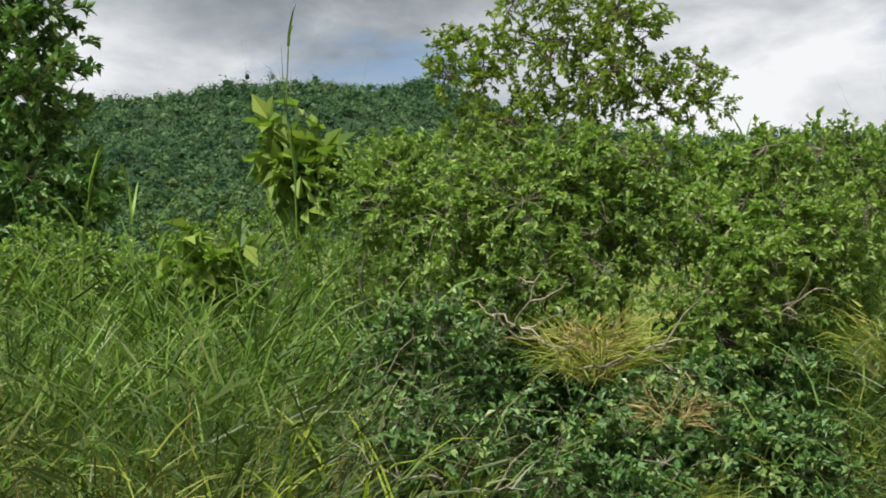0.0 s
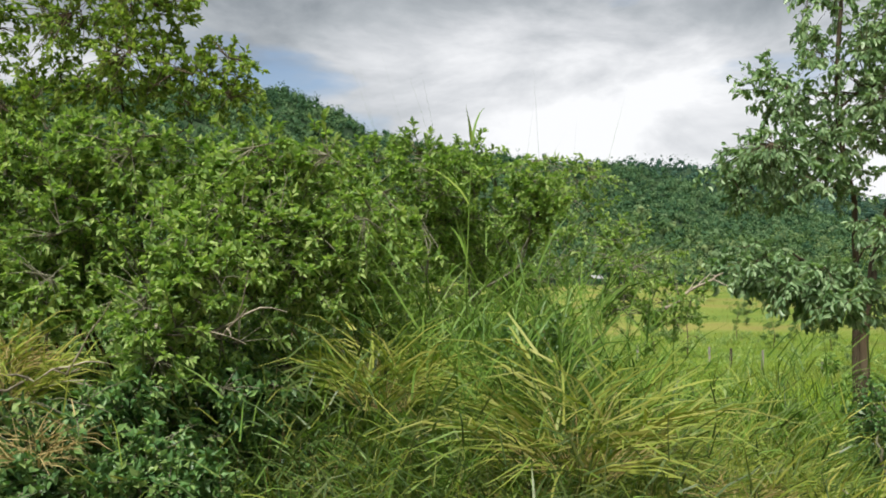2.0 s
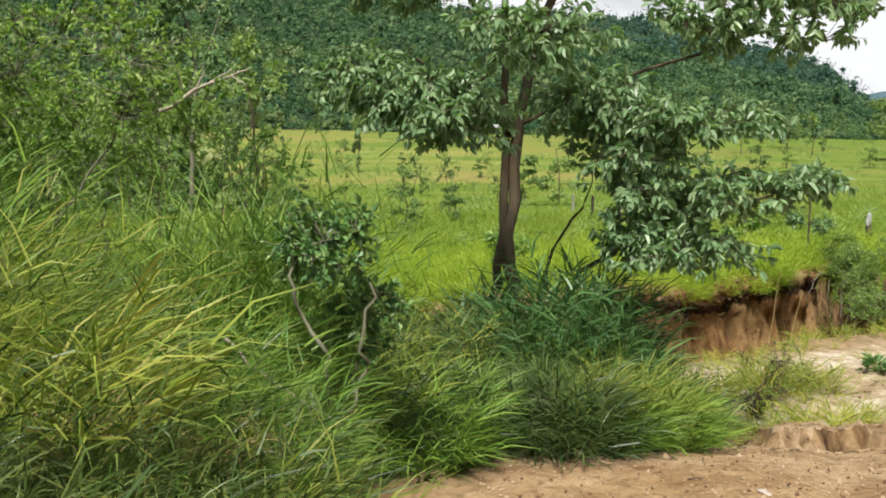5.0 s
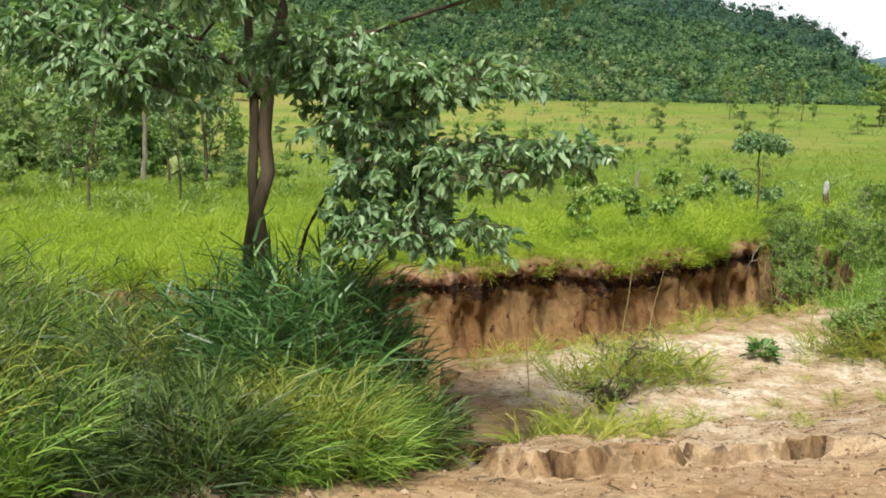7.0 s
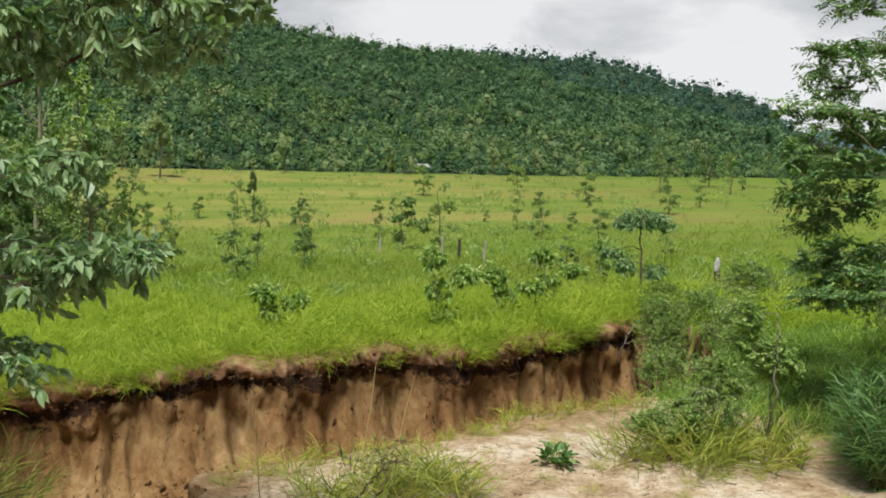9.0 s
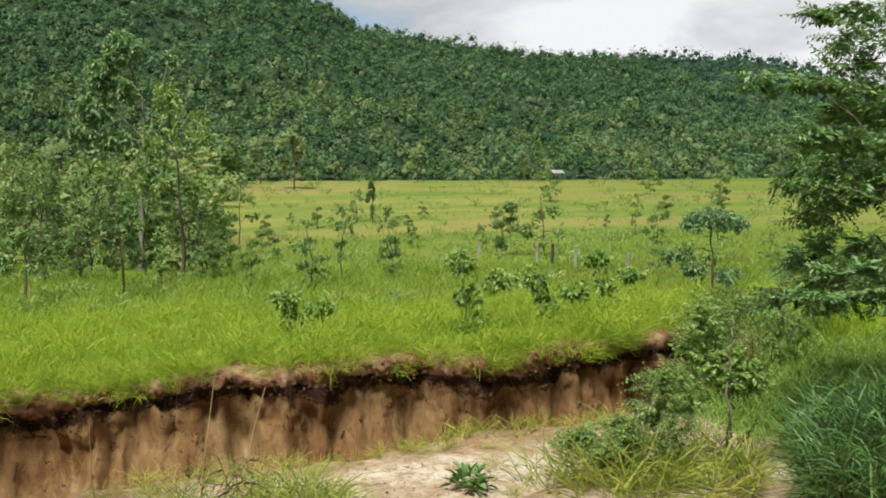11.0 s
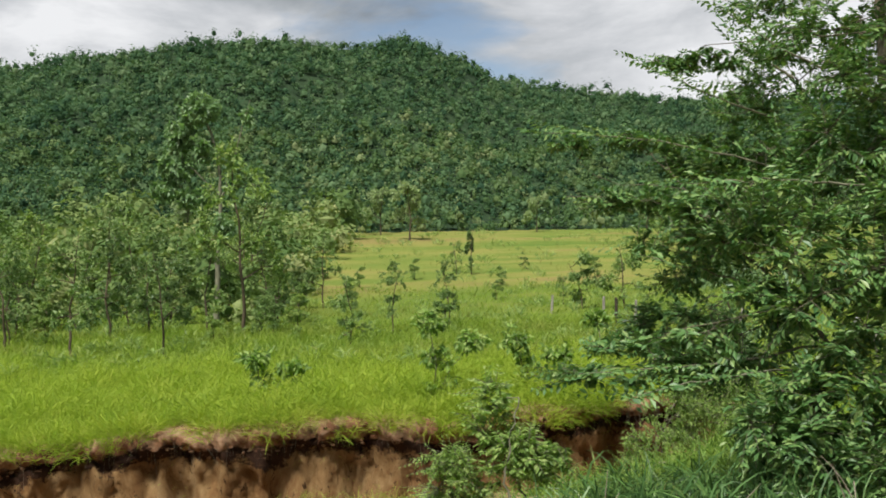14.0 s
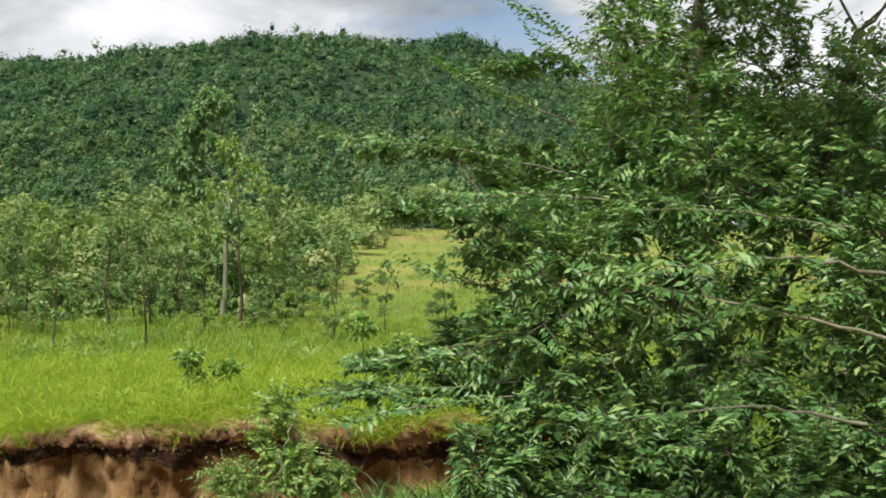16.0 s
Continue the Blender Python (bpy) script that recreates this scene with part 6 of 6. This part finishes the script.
placed += [(BUSH, 25.4, 46.0, 1.35), (KINDS[1], 27.4, 46.5, 1.05), (KINDS[1], 53.2, 80.5, 1.2), (KINDS[1], 39.5, 86.0, 1.25), (KINDS[1], 38.0, 50.0, 0.8), (BUSH, 43.2, 68.9, 0.95), (SLIM, 21.97, 69.8, 1.0),
           (KINDS[1], 78.5, 99.0, 1.6), (BUSH, 78.6, 82.7, 3.3), (PALE, 14.65, 116.0, 1.15), (PALE, 17.85, 104.0, 1.3), (PALE, 33, 118, 0.9), (PALE, 47, 122, 0.8), (PALE, 62, 124, 0.8), (PALE, -4, 100, 1.0)]
for proto, x, y, s in placed:
    plant(proto, x, y, s, float(rng.uniform(0, 360)))
for proto in KINDS + [BUSH, PALE, SLIM]:      # the first of each kind stands among the others
    x, y = float(rng.uniform(-12, 4)), float(rng.uniform(66, 110))
    proto.matrix_basis = pose(x, y, float(plain_height(x, y)))

# low olive weeds that break up the meadow
WEEDS = [tussock_mesh("weed", 18, 0.55, 0.25, 0.7, 4, 0.22, 0.03, 0.5, LEAF_FIELD, 130 + k) for k in range(2)]
weeds = Tufts()
for x, y in scatter(330, -8, 38, 25, 62, rng, 0.7):
    weeds.add(WEEDS[int(rng.integers(2))], x, y, rng, rng.uniform(0.5, 1.5))
for x, y in scatter(260, -10, 95, 60, 118, rng, 1.4):
    weeds.add(WEEDS[int(rng.integers(2))], x, y, rng, rng.uniform(0.7, 2.0))
weeds.done("meadow_weeds", "low olive-green weeds in the meadow")

# the tall tree of the plain
base = (9.2, 44.7, float(plain_height(9.2, 44.7)))
woody("tall_tree", base, [([(0, 0, -0.1), (0.1, 0, 2.5), (0.3, 0, 5.0), (0.3, 0, 7.2), (-0.2, 0, 8.8), (-0.5, 0, 9.9)], 0.14, 0.03), ([(0.3, 0, 5.2), (0.8, 0.1, 6.8), (1.3, 0, 8.4), (1.7, 0, 9.7)], 0.06, 0.015), ([(0.28, 0, 5.6), (-0.5, 0, 6.4), (-1.3, 0, 7.2)], 0.05, 0.02)],
      [((-0.5, 0, 9.3), (0.85, 0.8, 0.75), 190), ((-1.3, 0, 8.2), (0.75, 0.7, 0.7), 160), ((-1.6, 0, 6.8), (0.8, 0.7, 0.6), 150), ((-0.4, 0, 7.6), (0.6, 0.7, 0.7), 90), ((-2.1, 0, 5.8), (0.6, 0.6, 0.45), 80), ((-0.9, 0, 5.5), (0.7, 0.6, 0.45), 80), ((1.1, 0, 6.6), (0.5, 0.5, 0.7), 45), ((1.5, 0, 8.9), (0.3, 0.3, 0.5), 14), ((0.5, 0, 4.2), (0.7, 0.7, 0.6), 60)],
      dict(count=10, length=0.27, slim=0.5, spread=0.8, droop=0.35, ahead=0.4), LEAF_TREE, BARK_GREY, "tall half-bare tree with pale limbs on the plain", "tree", 210, twig=0.6, sides=6)
# a small flat-crowned tree beyond the gully
woody("umbrella_tree", (24.5, 22.9, float(plain_height(24.5, 22.9))), [([(0, 0, -0.1), (0.04, 0, 0.9), (0.0, 0, 1.7), (0.05, 0, 2.2)], 0.035, 0.015)],
      [((0.05, 0, 2.2), (0.75, 0.7, 0.26), 120), ((-0.45, 0, 2.05), (0.35, 0.4, 0.2), 45), ((0.65, 0, 2.0), (0.4, 0.4, 0.2), 50), ((-0.45, 0, 1.0), (0.4, 0.3, 0.25), 40), ((0.35, 0, 0.8), (0.4, 0.35, 0.25), 40), ((-0.9, 0, 1.3), (0.35, 0.3, 0.2), 30)],
      dict(count=8, length=0.12, slim=0.45, spread=0.8, droop=0.3, ahead=0.4), LEAF_TREE, BARK, "small flat-crowned tree in meadow grass", "tree", 211, twig=0.25, sides=6)
# saplings on the brink
for k, (x, y, h) in enumerate(((17.9, 19.7, 1.5), (19.6, 20.5, 1.1), (14.6, 20.2, 0.9), (21.5, 22.2, 1.3), (26.3, 28.2, 1.2))):
    r = np.random.default_rng(300 + k)
    woody("sapling", (x, y, float(plain_height(x, y))), [([(0, 0, -0.05), (0.05, 0, h * 0.5), (-0.08, 0, h)], 0.02, 0.007), ([(0.02, 0, 0.1), (0.3, 0.05, h * 0.4), (0.75, 0, h * 0.72)], 0.012, 0.004)],
          [((-0.05, 0, h), (0.32, 0.28, 0.26), 34), ((0.7, 0, h * 0.75), (0.36, 0.28, 0.22), 34), ((0.1, 0, h * 0.55), (0.3, 0.28, 0.24), 26), ((0.2, 0, 0.3), (0.36, 0.3, 0.24), 28)],
          dict(count=6, length=0.15, slim=0.5, spread=0.75, droop=0.3, ahead=0.4), LEAF_SHRUB, BARK_GREY, "crooked sapling with sparse leaves on the brink", "sapling", 300 + k, "saplings on the brink", 0.2, 5, stem_name="stem", crown_name="foliage", turn=float(r.uniform(-25, 25)))


# ---------------------------------------------------------------- fence posts, sack and hut
def post(x, y, h, mat, label, seed):
    r = np.random.default_rng(seed)
    b = Buf()
    w = 0.055 * r.uniform(0.85, 1.2)
    tube(b, [(0, 0, -0.3), (0, 0, 0.3), (0.01, 0, h * 0.7), (0.02 * r.normal(), 0, h - 0.02), (0.02 * r.normal(), 0, h)], [w, w, w * 0.95, w * 0.93, w * 0.55], 7)
    top = b.v[-1][-7:]
    b.add(np.concatenate([top, top.mean(0, keepdims=True)]), [[k, (k + 1) % 7, 7] for k in range(7)])
    ob = new("fence_post", b.mesh("fence_post", mat))
    ob.matrix_basis = pose(x, y, float(plain_height(x, y)), r.uniform(-4, 4), r.uniform(-5, 5), r.uniform(0, 360))
    tagged(ob, label, "fence post", "fence posts")


for k, (x, y, h) in enumerate(((23.75, 44.5, 0.8), (25.05, 39.6, 0.95), (25.4, 35.8, 1.0), (27.0, 29.6, 0.95), (27.7, 22.6, 1.1), (26.4, 33.2, 0.8))):
    post(x, y, h, POST, "weathered pale wooden fence post in grass", k)
post(25.2, 38.0, 0.95, POST_DARK, "charred dark wooden fence post in grass", 9)

b = bmesh.new()
bmesh.ops.create_icosphere(b, subdivisions=3, radius=0.12)
for v in b.verts:
    v.co.z *= 1.9
    v.co.y *= 0.6
    v.co *= 1 + 0.3 * noise.noise(v.co * 4.0) + 0.12 * noise.noise(v.co * 11.0)
me = bpy.data.meshes.new("sack")
b.to_mesh(me)
b.free()
me.materials.append(SACK)
sack = new("sack", me)
sack.matrix_basis = pose(28.4, 25.2, float(plain_height(28.4, 25.2)) + 0.72, 0, 16, 20)
tagged(sack, "crumpled white plastic sack caught on a stump", "sack")
b = Buf()
tube(b, [(0, 0, -0.2), (0.03, 0, 0.25), (0, 0, 0.55), (0, 0, 0.6)], [0.1, 0.09, 0.085, 0.04], 8)
st = new("stump", b.mesh("stump", BARK, True))
st.matrix_basis = pose(28.4, 25.2, float(plain_height(28.4, 25.2)))
tagged(st, "dead brown stump in meadow grass", "stump")


def hut(x, y):
    ob = thing("field_hut", (x, y, float(plain_height(x, y))), "small far field hut with a grey pitched roof", "hut", turn=20)
    ob.matrix_basis = ob.matrix_basis @ Matrix.Scale(0.6, 4)
    b = Buf()
    for cx, cy in ((-1.1, -0.8), (1.1, -0.8), (-1.1, 0.8), (1.1, 0.8)):
        p = Buf()
        tube(p, [(cx, cy, -0.1), (cx, cy, 1.5)], [0.06, 0.06], 6)
        part("post", p, BARK, ob)
    b.add([(-1.5, -1.2, 1.45), (1.5, -1.2, 1.45), (1.5, 0, 2.15), (-1.5, 0, 2.15), (-1.5, -1.2, 1.51), (1.5, -1.2, 1.51), (1.5, 0, 2.21), (-1.5, 0, 2.21)],
          [(0, 1, 2, 3), (4, 7, 6, 5), (0, 4, 5, 1), (1, 5, 6, 2), (2, 6, 7, 3), (3, 7, 4, 0)])
    b.add([(-1.5, 1.2, 1.45), (1.5, 1.2, 1.45), (1.5, 0, 2.15), (-1.5, 0, 2.15), (-1.5, 1.2, 1.51), (1.5, 1.2, 1.51), (1.5, 0, 2.21), (-1.5, 0, 2.21)],
          [(0, 3, 2, 1), (4, 5, 6, 7), (0, 1, 5, 4), (1, 2, 6, 5), (2, 3, 7, 6), (3, 0, 4, 7)])
    part("roof", b, ROOF, ob, "grey sheet roof")


hut(51.0, 121.0)
